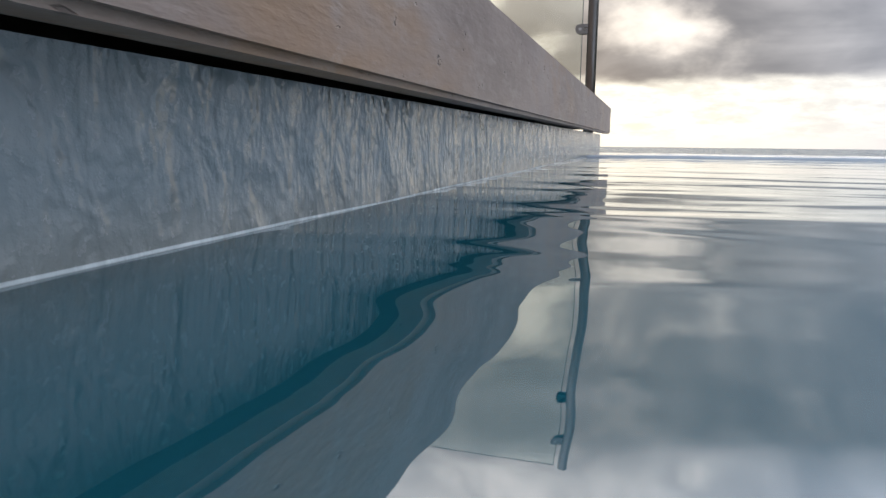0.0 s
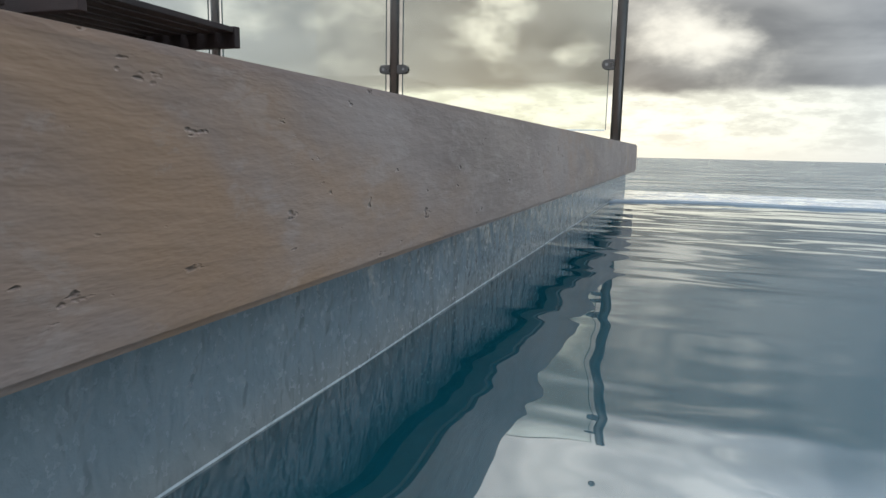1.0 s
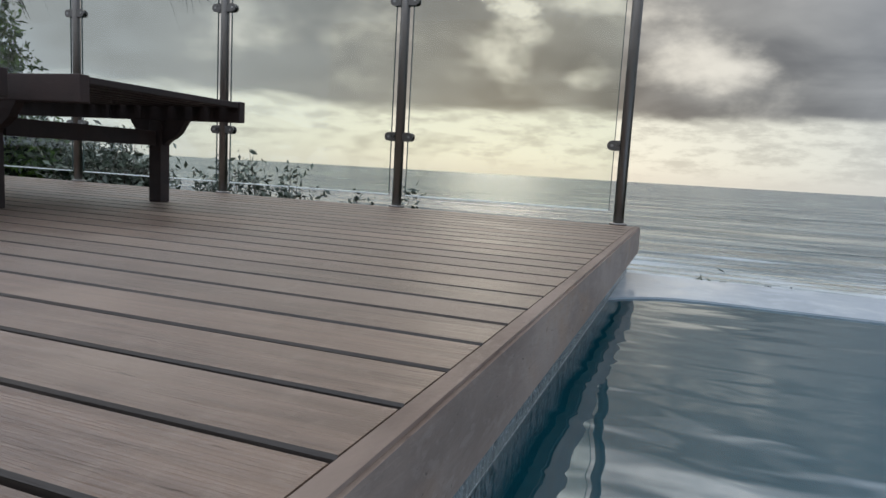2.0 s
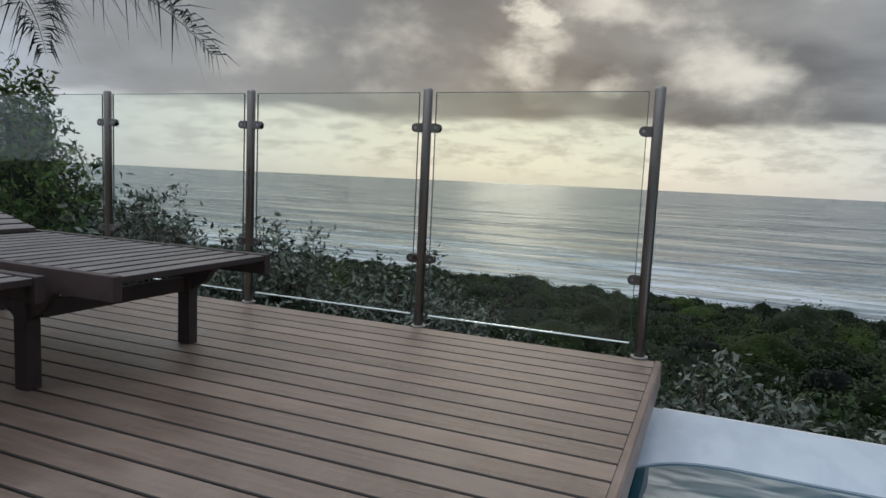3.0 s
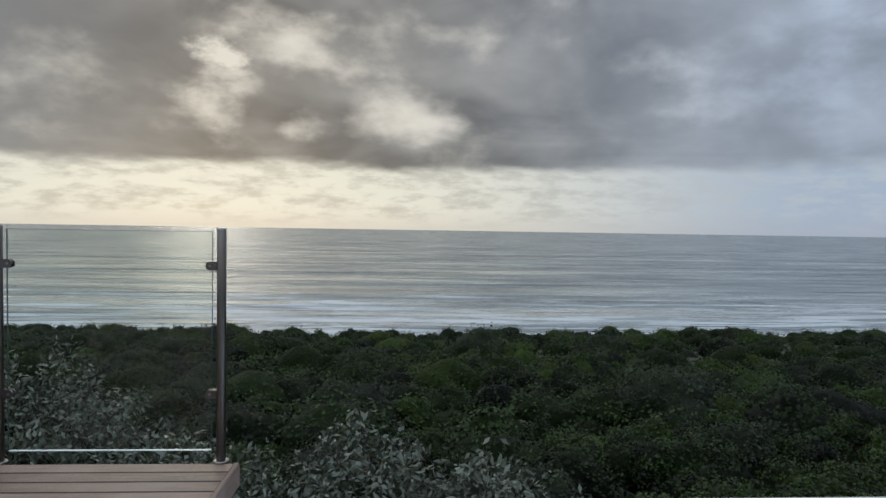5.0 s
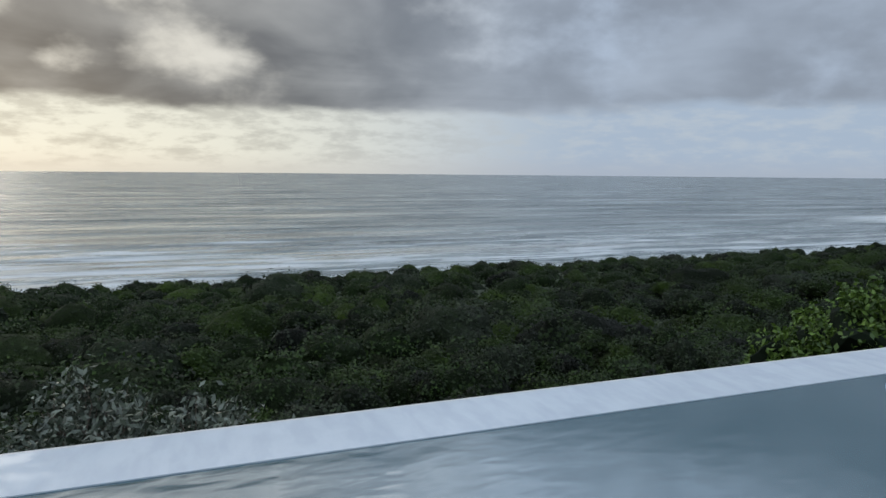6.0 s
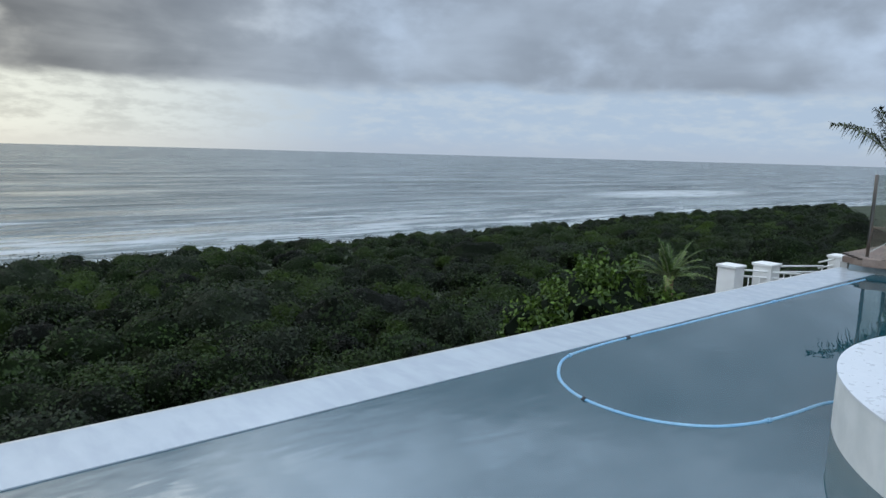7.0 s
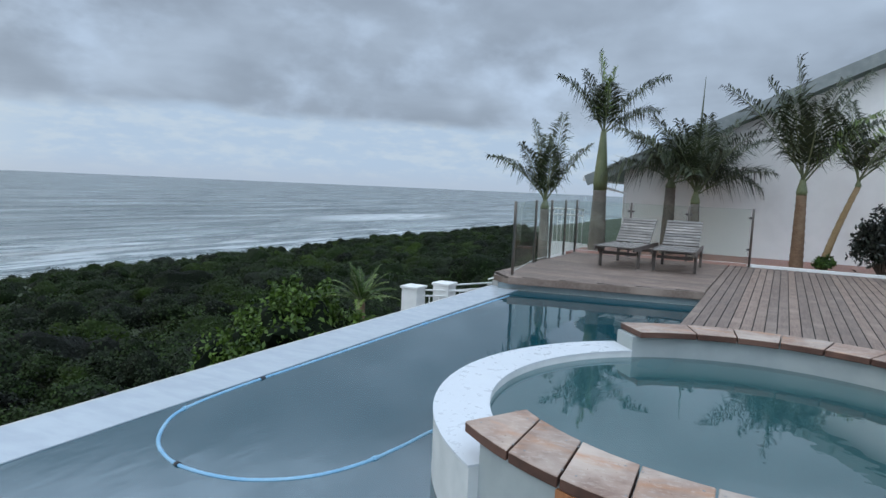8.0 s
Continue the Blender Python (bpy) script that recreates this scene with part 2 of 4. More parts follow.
def metal(name, colour, rough):
    m, g = material(name)
    n = g.noise(coords(g), 40.0, 3.0)
    g.put(g.s["Base Color"], g.mix(g.noise(coords(g), 9.0, 4.0), colour, tuple(c * 0.92 for c in colour)))
    g.put(g.s["Metallic"], 1.0)
    g.put(g.s["Roughness"], g.ramp(n, 0.3, 0.7, rough - 0.08, rough + 0.08))
    return m


STEEL = metal("brushed_steel", (0.24, 0.222, 0.205), 0.4)
CLAMP = metal("clamp_steel", (0.14, 0.132, 0.125), 0.34)
SCREW = metal("screw_steel", (0.3, 0.29, 0.28), 0.4)

GLASS = bpy.data.materials.new("clear_glass")
GLASS.use_nodes = True
g = Graph(GLASS.node_tree)
out = g.node("ShaderNodeOutputMaterial")
clear, gloss, both, fres = (g.node(k) for k in ("ShaderNodeBsdfTransparent", "ShaderNodeBsdfGlossy", "ShaderNodeMixShader", "ShaderNodeLayerWeight"))
clear.inputs[0].default_value = (0.95, 0.975, 0.955, 1)
gloss.inputs["Roughness"].default_value = 0.02
share = g.math("ADD", 0.03, g.math("MULTIPLY", g.math("POWER", fres.outputs["Facing"], 5.0), 0.3))
for a, b in ((share, both.inputs[0]), (clear.outputs[0], both.inputs[1]), (gloss.outputs[0], both.inputs[2]), (both.outputs[0], out.inputs[0])):
    g.t.links.new(a, b)


# near-white colour painted for the highlight along the panes' lower edge
m, g = material("glass_edge_highlight")
g.put(g.s["Base Color"], g.mix(g.noise(coords(g), 8.0), (0.8, 0.86, 0.83), (0.9, 0.93, 0.91)))
g.put(g.s["Roughness"], 0.15)
GLASS_EDGE = m
m, g = material("green_glass_edge")
g.put(g.s["Base Color"], g.mix(g.noise(coords(g), 8.0), (0.03, 0.05, 0.045), (0.07, 0.1, 0.09)))
g.put(g.s["Roughness"], 0.12)
DARK_EDGE = m


def water(name, tint, ripples, clear, ior, calm=1.0):
    """Still pool water; ripples: (scale, height, stretch) waves."""
    m, g = material(name)
    v = coords(g)
    g.put(g.s["Base Color"], tint)
    g.put(g.s["Roughness"], 0.0)
    g.put(g.s["IOR"], ior)
    g.put(g.s["Transmission Weight"], clear)
    normal = None
    for scale, height, stretch in ripples:
        stir = g.ramp(g.split(v)[0], 1.2, 4.0, 1.0, calm)
        normal = g.bump(g.noise(g.vmath("MULTIPLY", v, stretch), scale, 1.5, 0.4, distort=0.3), height, stir, normal)
    g.put(g.s["Normal"], normal)
    return m


POOL_WATER = water("pool_water", (0.003, 0.054, 0.074), ((1.3, 0.009, (1, 1.6, 1)), (4.8, 0.0045, (0.8, 1.7, 1))), 0.1, 2.6, 0.25)
SPA_WATER = water("spa_water", (0.055, 0.17, 0.185), ((1.8, 0.0022, (1, 1, 1)), (9.0, 0.0005, (1, 1, 1))), 0.65, 2.5)

m, g = material("sea_water")
v = coords(g)
x, y, z = g.split(v)
swell = g.noise(g.vmath("MULTIPLY", v, (0.012, 0.05, 1)), 1.0, 5.0, 0.55, distort=0.3)
chop = g.noise(g.vmath("MULTIPLY", v, (0.10, 0.28, 1)), 1.0, 6.0, 0.6)
shore = g.math("SUBTRACT", y, g.math("MULTIPLY", g.math("MAXIMUM", g.math("SUBTRACT", x, 150.0), 0.0), -0.2))
lace = g.noise(g.vmath("MULTIPLY", v, (0.02, 0.12, 1)), 1.0, 7.0, 0.65, distort=0.5)
near_shore = g.ramp(shore, 400.0, 190.0)
foam = g.ramp(g.math("ADD", lace, g.math("MULTIPLY", near_shore, 0.20)), 0.635, 0.80)
foam = g.math("MULTIPLY", foam, g.ramp(shore, 480.0, 260.0))
far_break = g.math("MULTIPLY", g.ramp(g.vmath("DISTANCE", g.vmath("MULTIPLY", v, (1, 3, 0)), (520.0, 960.0, 0.0)), 150.0, 60.0), g.ramp(lace, 0.35, 0.5))
foam = g.math("MAXIMUM", foam, far_break)
c = g.mix(g.ramp(swell, 0.3, 0.7), (0.062, 0.085, 0.088), (0.155, 0.185, 0.185))
c = g.mix(g.math("MULTIPLY", near_shore, 0.5), c, (0.26, 0.30, 0.31))
streak = g.noise(g.vmath("MULTIPLY", v, (0.006, 0.034, 1)), 1.0, 6.0, 0.6, distort=0.4)
c = g.mix(1.0, c, g.mix(g.ramp(streak, 0.35, 0.65), (0.68, 0.7, 0.7), (1.36, 1.34, 1.3)), "MULTIPLY")
c = g.mix(foam, c, (0.48, 0.51, 0.52))
g.put(g.s["Base Color"], c)
g.put(g.s["Roughness"], g.math("ADD", g.ramp(streak, 0.35, 0.65, 0.28, 0.13), g.math("MULTIPLY", foam, 0.4)))
g.put(g.s["IOR"], 1.333)
roll = g.noise(g.vmath("MULTIPLY", v, (0.0045, 0.019, 1)), 1.0, 3.0, 0.5, distort=0.2)
n1 = g.bump(swell, 13.0, 1.0, g.bump(roll, 34.0))
g.put(g.s["Normal"], g.bump(chop, 1.4, 1.0, n1))
SEA = m


def leaf(name, dark, light, tip, rough=0.45, spread=1.0, cells=0.0, shine=0.5, relief=0.0):
    """Foliage: each leaf or clump a little different."""
    m, g = material(name)
    r = island(g)
    patch = g.noise(coords(g), 0.35, 3.0, 0.5)
    c = g.mix(g.math("MULTIPLY", r, spread), dark, light)
    if cells:
        kind = g.node("ShaderNodeAttribute")
        kind.attribute_name = "tree_kind"
        one = g.split(kind.outputs["Vector"])
        c = g.mix(1.0, c, g.mix(one[0], (0.2, 0.22, 0.25), (1.95, 1.95, 1.35)), "MULTIPLY")
        c = g.mix(g.ramp(one[1], 0.5, 1.0, 0.0, 0.75), c, g.mix(r, (0.016, 0.031, 0.0045), (0.038, 0.064, 0.008)))
        c = g.mix(g.ramp(one[2], 0.7, 0.95, 0.0, 0.6), c, g.mix(r, (0.011, 0.015, 0.010), (0.023, 0.028, 0.02)))
    c = g.mix(g.ramp(g.math("ADD", patch, g.math("MULTIPLY", r, 0.15)), 0.55, 0.75, 0.0, 0.6 if cells else 0.8), c, tip)
    if cells:
        fleck = g.noise(coords(g), 2.2, 7.0, 0.72)
        c = g.mix(1.0, c, g.mix(g.ramp(fleck, 0.35, 0.65), (0.7, 0.7, 0.7), (1.3, 1.3, 1.25)), "MULTIPLY")
    g.put(g.s["Base Color"], c)
    g.put(g.s["Roughness"], rough)
    g.put(g.s["Specular IOR Level"], shine)
    if relief:
        g.put(g.s["Normal"], g.bump(g.noise(coords(g), 3.2, 6.0, 0.65), relief))
    return m


CANOPY = leaf("canopy_leaves", (0.0038, 0.0085, 0.0022), (0.0125, 0.0258, 0.0046), (0.017, 0.033, 0.0058), 0.65, cells=0.24, shine=0.2)
# darker copy of CANOPY: the shade inside the crowns put into the colour
UNDER = leaf("shaded_canopy_mass", (0.003, 0.0065, 0.002), (0.006, 0.012, 0.003), (0.008, 0.015, 0.0035), 0.8, cells=0.24, shine=0.1, relief=0.5)
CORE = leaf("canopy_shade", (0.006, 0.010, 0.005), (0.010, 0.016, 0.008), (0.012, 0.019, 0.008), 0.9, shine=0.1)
SILVER = leaf("silvery_leaves", (0.016, 0.026, 0.013), (0.125, 0.148, 0.11), (0.09, 0.11, 0.072), 0.4)
GREEN = leaf("green_leaves", (0.012, 0.03, 0.005), (0.065, 0.12, 0.018), (0.09, 0.15, 0.024), 0.6, shine=0.3)
LIME = leaf("glossy_lime_leaves", (0.02, 0.045, 0.006), (0.085, 0.148, 0.018), (0.10, 0.17, 0.022), 0.55, shine=0.3)
DARK_LEAF = leaf("dark_leaves", (0.008, 0.012, 0.009), (0.025, 0.032, 0.022), (0.03, 0.035, 0.03), 0.4)
FROND = leaf("frond_leaflets", (0.016, 0.024, 0.01), (0.05, 0.066, 0.024), (0.06, 0.08, 0.028), 0.5)
FRESH = leaf("fresh_frond", (0.08, 0.13, 0.02), (0.17, 0.24, 0.04), (0.2, 0.27, 0.05), 0.45)
BARK = wood("palm_bark", (0.11, 0.095, 0.08), (0.2, 0.18, 0.155), (0.27, 0.245, 0.215), None, (8, 8, 20), 0.85, 0.006)
OLD_BARK = wood("yellow_cane_bark", (0.25, 0.16, 0.07), (0.36, 0.25, 0.12), (0.42, 0.3, 0.17), None, (8, 8, 20), 0.7, 0.004)
SHAFT = wood("green_crownshaft", (0.09, 0.11, 0.05), (0.14, 0.17, 0.08), (0.19, 0.21, 0.11), None, (20, 20, 2), 0.5, 0.001)
BROWN_BARK = wood("brown_palm_bark", (0.1, 0.06, 0.035), (0.19, 0.12, 0.07), (0.26, 0.19, 0.13), None, (8, 8, 20), 0.85, 0.006)
TWIG = wood("twig", (0.05, 0.035, 0.025), (0.09, 0.07, 0.05), (0.13, 0.1, 0.08), None, (6, 6, 6), 0.8)

m, g = material("undergrowth")
n1 = g.noise(coords(g), 0.25, 6.0, 0.6)
g.put(g.s["Base Color"], g.mix(g.ramp(n1, 0.3, 0.7), (0.012, 0.02, 0.008), (0.035, 0.05, 0.018)))
g.put(g.s["Roughness"], 0.95)
SOIL = m
m, g = material("blue_hose")
n1 = g.noise(coords(g), 6.0, 4.0)
g.put(g.s["Base Color"], g.mix(g.ramp(n1, 0.35, 0.7), (0.17, 0.36, 0.54), (0.25, 0.43, 0.57)))
g.put(g.s["Roughness"], 0.4)
HOSE = m
# rubber of the hose cuffs; its black also paints the shade below the decks
m, g = material("rubber_and_deck_shade")
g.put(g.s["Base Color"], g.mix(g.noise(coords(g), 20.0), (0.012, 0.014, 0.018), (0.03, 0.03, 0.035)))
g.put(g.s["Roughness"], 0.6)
RUBBER_AND_SHADE = m


# ---- building helpers ----
def finish(name, bm, mat, parent=None, label="", smooth=False):
    me = bpy.data.meshes.new(name)
    bm.to_mesh(me)
    bm.free()
    me.materials.append(mat)
    if smooth:
        for poly in me.polygons:
            poly.use_smooth = True
    ob = new(name, me)
    if parent is not None:
        ob.parent = parent
    if label:
        ob["label"] = label
    return ob


def part(name, bm, mat, parent, label="", smooth=False):
    return finish(name, bm, mat, parent, label, smooth)


def thing(name, at, label, category, group="", turn=0.0):
    ob = new(name)
    ob.empty_display_size = 0.1
    ob.matrix_basis = pose(*at, 0, 0, turn)
    return tagged(ob, label, category, group)


def structure(ob, label):
    return tagged(ob, label, kind="structure")


def box(bm, a, b, bevel=0.0, m=None):
    lo, hi = [min(p, q) for p, q in zip(a, b)], [max(p, q) for p, q in zip(a, b)]
    made = bmesh.ops.create_cube(bm, size=1)["verts"]
    for v in made:
        v.co = Vector([lo[i] + (v.co[i] + 0.5) * (hi[i] - lo[i]) for i in range(3)])
    if bevel:
        edges = list({e for v in made for e in v.link_edges})
        res = bmesh.ops.bevel(bm, geom=edges, offset=bevel, segments=2, affect="EDGES", profile=0.6)
        made = list({v for f in res["faces"] for v in f.verts} | {v for v in made if v.is_valid})
    if m is not None:
        for v in made:
            v.co = m @ v.co
    return bm


def tube(bm, points, radii, seg=10, caps=True):
    """A round tube through points, with a radius for each."""
    pts = [Vector(q) for q in points]
    if not isinstance(radii, (list, tuple)):
        radii = [radii] * len(pts)
    rings, side = [], None
    for i, q in enumerate(pts):
        way = (pts[min(i + 1, len(pts) - 1)] - pts[max(i - 1, 0)]).normalized()
        if side is None:
            side = way.orthogonal().normalized()
        side = (side - way * side.dot(way)).normalized()
        up = way.cross(side)
        rings.append([bm.verts.new(q + radii[i] * (math.cos(2 * math.pi * k / seg) * side + math.sin(2 * math.pi * k / seg) * up)) for k in range(seg)])
    for r0, r1 in zip(rings, rings[1:]):
        for k in range(seg):
            f = bm.faces.new((r0[k], r0[(k + 1) % seg], r1[(k + 1) % seg], r1[k]))
            f.smooth = True
    if caps:
        bm.faces.new(rings[0][::-1])
        bm.faces.new(rings[-1])
    return bm


def extrude_outline(bm, outline, depth, m=Matrix()):
    """A flat outline of (x, z) pushed along y by depth."""
    a = [bm.verts.new(m @ Vector((x, 0, z))) for x, z in outline]
    b = [bm.verts.new(m @ Vector((x, depth, z))) for x, z in outline]
    bm.faces.new(a)
    bm.faces.new(b[::-1])
    for i in range(len(a)):
        j = (i + 1) % len(a)
        bm.faces.new((a[j], a[i], b[i], b[j]))
    bmesh.ops.recalc_face_normals(bm, faces=bm.faces)
    return bm


def arc_block(bm, cx, cy, r0, r1, z0, z1, a0, a1, steps, bevel=0.0):
    """A block between two radii, two heights and two angles (degrees)."""
    cols = []
    closed = abs(a1 - a0) >= 360
    for i in range(steps + (0 if closed else 1)):
        a = radians(a0 + (a1 - a0) * i / steps)
        ca, sa = math.cos(a), math.sin(a)
        cols.append([bm.verts.new((cx + r * ca, cy + r * sa, z)) for r, z in ((r0, z0), (r1, z0), (r1, z1), (r0, z1))])
    n = len(cols)
    for i in range(n if closed else n - 1):
        p, q = cols[i], cols[(i + 1) % n]
        for k in range(4):
            bm.faces.new((p[k], p[(k + 1) % 4], q[(k + 1) % 4], q[k]))
    if not closed:
        bm.faces.new(cols[0])
        bm.faces.new(cols[-1][::-1])
    bmesh.ops.recalc_face_normals(bm, faces=bm.faces)
    return bm

# ---- the setting: hill, sea, pool, decks ----
def lie(x, y):
    """Height of the hillside's canopy."""
    far = max(y, 0.0)
    z = -4.7 - 0.123 * far
    rise = 0.8 * math.exp(-(((x - 330) / 110) ** 2)) * math.exp(-(((y - 150) / 70) ** 2))
    z += rise + 1.6 * noise.noise((x * 0.02, y * 0.02, 3.0)) * min(1.0, far / 30)
    return z


def hill():
    xs = [-900, -500, -300] + list(range(-220, 480, 12)) + [560, 700, 900]
    ys = [-400, -150, -60, -30, -12] + [0.4, 3, 6] + list(range(10, 200, 9)) + [204, 212]
    verts, faces = [], []
    for y in ys:
        for x in xs:
            z = lie(x, y) - 3.2
            if y >= 196:
                z = -30.6 if y > 208 else min(z, -29.6)
            if y < 0.4:
                z = -1.75
            verts.append((x, y, z))
    n = len(xs)
    for j in range(len(ys) - 1):
        for i in range(n - 1):
            k = j * n + i
            faces.append((k, k + 1, k + n + 1, k + n))
    me = bpy.data.meshes.new("ground")
    me.from_pydata(verts, [], faces)
    me.materials.append(SOIL)
    return structure(new("ground", me), "overgrown hillside falling to the shore")


hill()
bm = bmesh.new()
bmesh.ops.create_grid(bm, x_segments=8, y_segments=8, size=1)
for v in bm.verts:
    v.co = Vector((v.co.x * 5200 + 200, 200 + (v.co.y + 1) * 2500 - 60, -30.0))
structure(finish("water_sea", bm, SEA), "grey-green ocean with lines of breaking surf")

DECK_Y = 0.06
# near deck: fascia beam, pool wall below it, boards across
deck = structure(new("floor_near_deck"), "weathered timber deck beside the pool")
bm = bmesh.new()
box(bm, (-0.027, -9.0, -0.119), (0.0, 0.02, 0.0))
bmesh.ops.bevel(bm, geom=[e for e in bm.edges if min(v.co.x for v in e.verts) > -0.01], offset=0.005, segments=2, affect="EDGES")
beam = part("fascia", bm, FASCIA, deck, "weathered pinkish timber edge beam with orange stains")
beam.data.materials.append(BEAM_TOP)
for poly in beam.data.polygons:
    if poly.normal.z > 0.9:
        poly.material_index = 1
bm = bmesh.new()
# one solid slab, black to stand for the shade under the boards
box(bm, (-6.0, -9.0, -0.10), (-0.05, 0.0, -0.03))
part("joists", bm, RUBBER_AND_SHADE, deck)
bm = bmesh.new()
box(bm, (-0.27, -9.0, -1.6), (-0.04, -0.01, -0.122))
structure(finish("wall_pool_near", bm, POOL_SIDE), "rough blue-grey plastered pool wall")
bm = bmesh.new()
box(bm, (-6.0, -0.09, -1.7), (-0.272, 0.0, -0.11))
structure(finish("wall_under_deck", bm, CONCRETE), "concrete wall under the deck edge")


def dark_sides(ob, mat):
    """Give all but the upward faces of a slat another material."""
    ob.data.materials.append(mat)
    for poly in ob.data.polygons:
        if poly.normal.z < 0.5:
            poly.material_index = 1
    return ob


def board_mesh(name, length, width, thick, mat):
    bm = bmesh.new()
    w = width / 2
    prof = [(-w, -thick), (w, -thick), (w, -0.003), (w - 0.003, 0), (-w + 0.003, 0), (-w, -0.003)]
    a = [bm.verts.new((0, y, z)) for y, z in prof]
    b = [bm.verts.new((length, y, z)) for y, z in prof]
    bm.faces.new(a[::-1])
    bm.faces.new(b)
    for i in range(6):
        j = (i + 1) % 6
        bm.faces.new((a[i], a[j], b[j], b[i]))
    bmesh.ops.recalc_face_normals(bm, faces=bm.faces)
    # long sides and chamfers are much darker than the board's top
    for f in bm.faces:
        f.material_index = 1 if abs(f.normal.y) > 0.4 else 0
    me = bpy.data.meshes.new(name)
    bm.to_mesh(me)
    bm.free()
    me.materials.append(mat)
    me.materials.append(BOARD_EDGE)
    return me


def lay(parent, mesh, places, turn=0.0):
    for x, y, z in places:
        ob = new("board", mesh)
        ob.parent = parent
        ob.matrix_basis = pose(x, y, z, random.uniform(-0.25, 0.25), 0, turn)


# pool basin
PX, PN, PS = 13.55, -0.53, -3.62
bm = bmesh.new()
box(bm, (-0.2, PS - 0.2, -1.75), (PX + 0.3, 0.0, -1.5))
structure(finish("floor_pool", bm, POOL_BED), "teal plastered pool floor")
bm = bmesh.new()
box(bm, (0.0, PS - 0.22, -1.5), (5.9, PS, -0.06))
structure(finish("wall_pool_south", bm, POOL_BED), "plastered pool wall")
bm = bmesh.new()
box(bm, (8.6, -3.50, -1.5), (PX, -3.28, -0.05))
structure(finish("wall_pool_south_2", bm, POOL_BED), "plastered pool wall beside the deck")
bm = bmesh.new()
bm2 = [(13.17, -0.2), (13.75, -3.28), (14.1, -3.28), (13.6, -0.1)]
lo = [bm.verts.new((x, y, -1.5)) for x, y in bm2]
hi = [bm.verts.new((x, y, -0.115)) for x, y in bm2]
bm.faces.new(hi)
for i in range(4):
    bm.faces.new((lo[i], lo[(i + 1) % 4], hi[(i + 1) % 4], hi[i]))
bmesh.ops.recalc_face_normals(bm, faces=bm.faces)
structure(finish("wall_pool_far", bm, POOL_SIDE), "blue-grey plastered wall at the pool's far end")

# the overflow weir along the sea side
# its inner edge curves out to meet the deck wall
WEIR_CURVE = [(-0.038, PN - 0.17), (0.0, PN - 0.125), (0.05, PN - 0.08), (0.11, PN - 0.042), (0.18, PN - 0.016), (0.28, PN)]
bm = bmesh.new()
ring = WEIR_CURVE + [(13.45, PN), (13.45, -0.004), (-0.042, -0.004)]
lo = [bm.verts.new((x, y, -1.6)) for x, y in ring]
hi = [bm.verts.new((x, y, -0.205)) for x, y in ring]
bm.faces.new(hi)
for i in range(len(ring)):
    bm.faces.new((lo[i], lo[(i + 1) % len(ring)], hi[(i + 1) % len(ring)], hi[i]))
bmesh.ops.recalc_face_normals(bm, faces=bm.faces)
structure(finish("wall_weir", bm, WEIR), "wide white overflow edge, wet and glossy")
bm = bmesh.new()
box(bm, (0.02, -0.002, -1.7), (13.4, 0.05, -0.216), 0.004)
structure(finish("trim_weir", bm, CONCRETE), "thin dark outer lip of the overflow edge")


def surface(name, outline, z, mat, label):
    bm = bmesh.new()
    f = bm.faces.new([bm.verts.new((x, y, z)) for x, y in outline])
    f.normal_update()
    if f.normal.z < 0:
        f.normal_flip()
    ob = finish(name, bm, mat)
    ob.visible_shadow = False
    return structure(ob, label)


SX, SY = 7.53, -4.193          # the spa's centre
pool_edge = [(x, y + 0.003) for x, y in reversed(WEIR_CURVE)] + [(-0.038, PS + 0.01), (5.76, PS + 0.01)]
pool_edge += [(SX + 1.878 * math.cos(radians(a)), SY + 1.878 * math.sin(radians(a))) for a in range(157, 36, -6)]
pool_edge += [(9.2, -3.29), (13.74, -3.29), (13.235, PN + 0.003)]
surface("water_pool", pool_edge[::-1], WATER_Z, POOL_WATER, "clear teal pool water with slow ripples")

# raised round spa
SPA_RIM, SPA_TOP = 0.15, 0.315
bm = bmesh.new()
arc_block(bm, SX, SY, 1.568, 1.888, -1.5, SPA_RIM - 0.012, 39, 142, 40)
structure(finish("wall_spa_low", bm, SPA_WALL, smooth=False), "curved pale spa wall standing in the pool")
bm = bmesh.new()
arc_block(bm, SX, SY, 1.563, 1.893, SPA_RIM - 0.011, SPA_RIM, 39, 142, 60)
structure(finish("trim_spa_rim", bm, RIM), "smooth white rim of the spa")
bm = bmesh.new()
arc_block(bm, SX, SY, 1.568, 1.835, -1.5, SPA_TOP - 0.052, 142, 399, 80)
structure(finish("wall_spa_high", bm, SPA_HIGH), "curved grey plastered spa wall, the coping's shade put into its colour")
bm = bmesh.new()
arc_block(bm, SX, SY, 0.02, 1.566, -0.75, -0.6, 0, 360, 64)
structure(finish("floor_spa", bm, SPA_BED), "pale plastered spa floor")
bm = bmesh.new()
arc_block(bm, SX, SY, 1.1, 1.564, -0.6, -0.22, -60, 160, 50)
structure(finish("trim_spa_bench", bm, SPA_BED), "submerged curved bench in the spa")
surface("water_spa", [(SX + 1.567 * math.cos(radians(a)), SY + 1.567 * math.sin(radians(a))) for a in range(0, 360, 5)], SPA_RIM - 0.055, SPA_WATER, "still clear spa water")

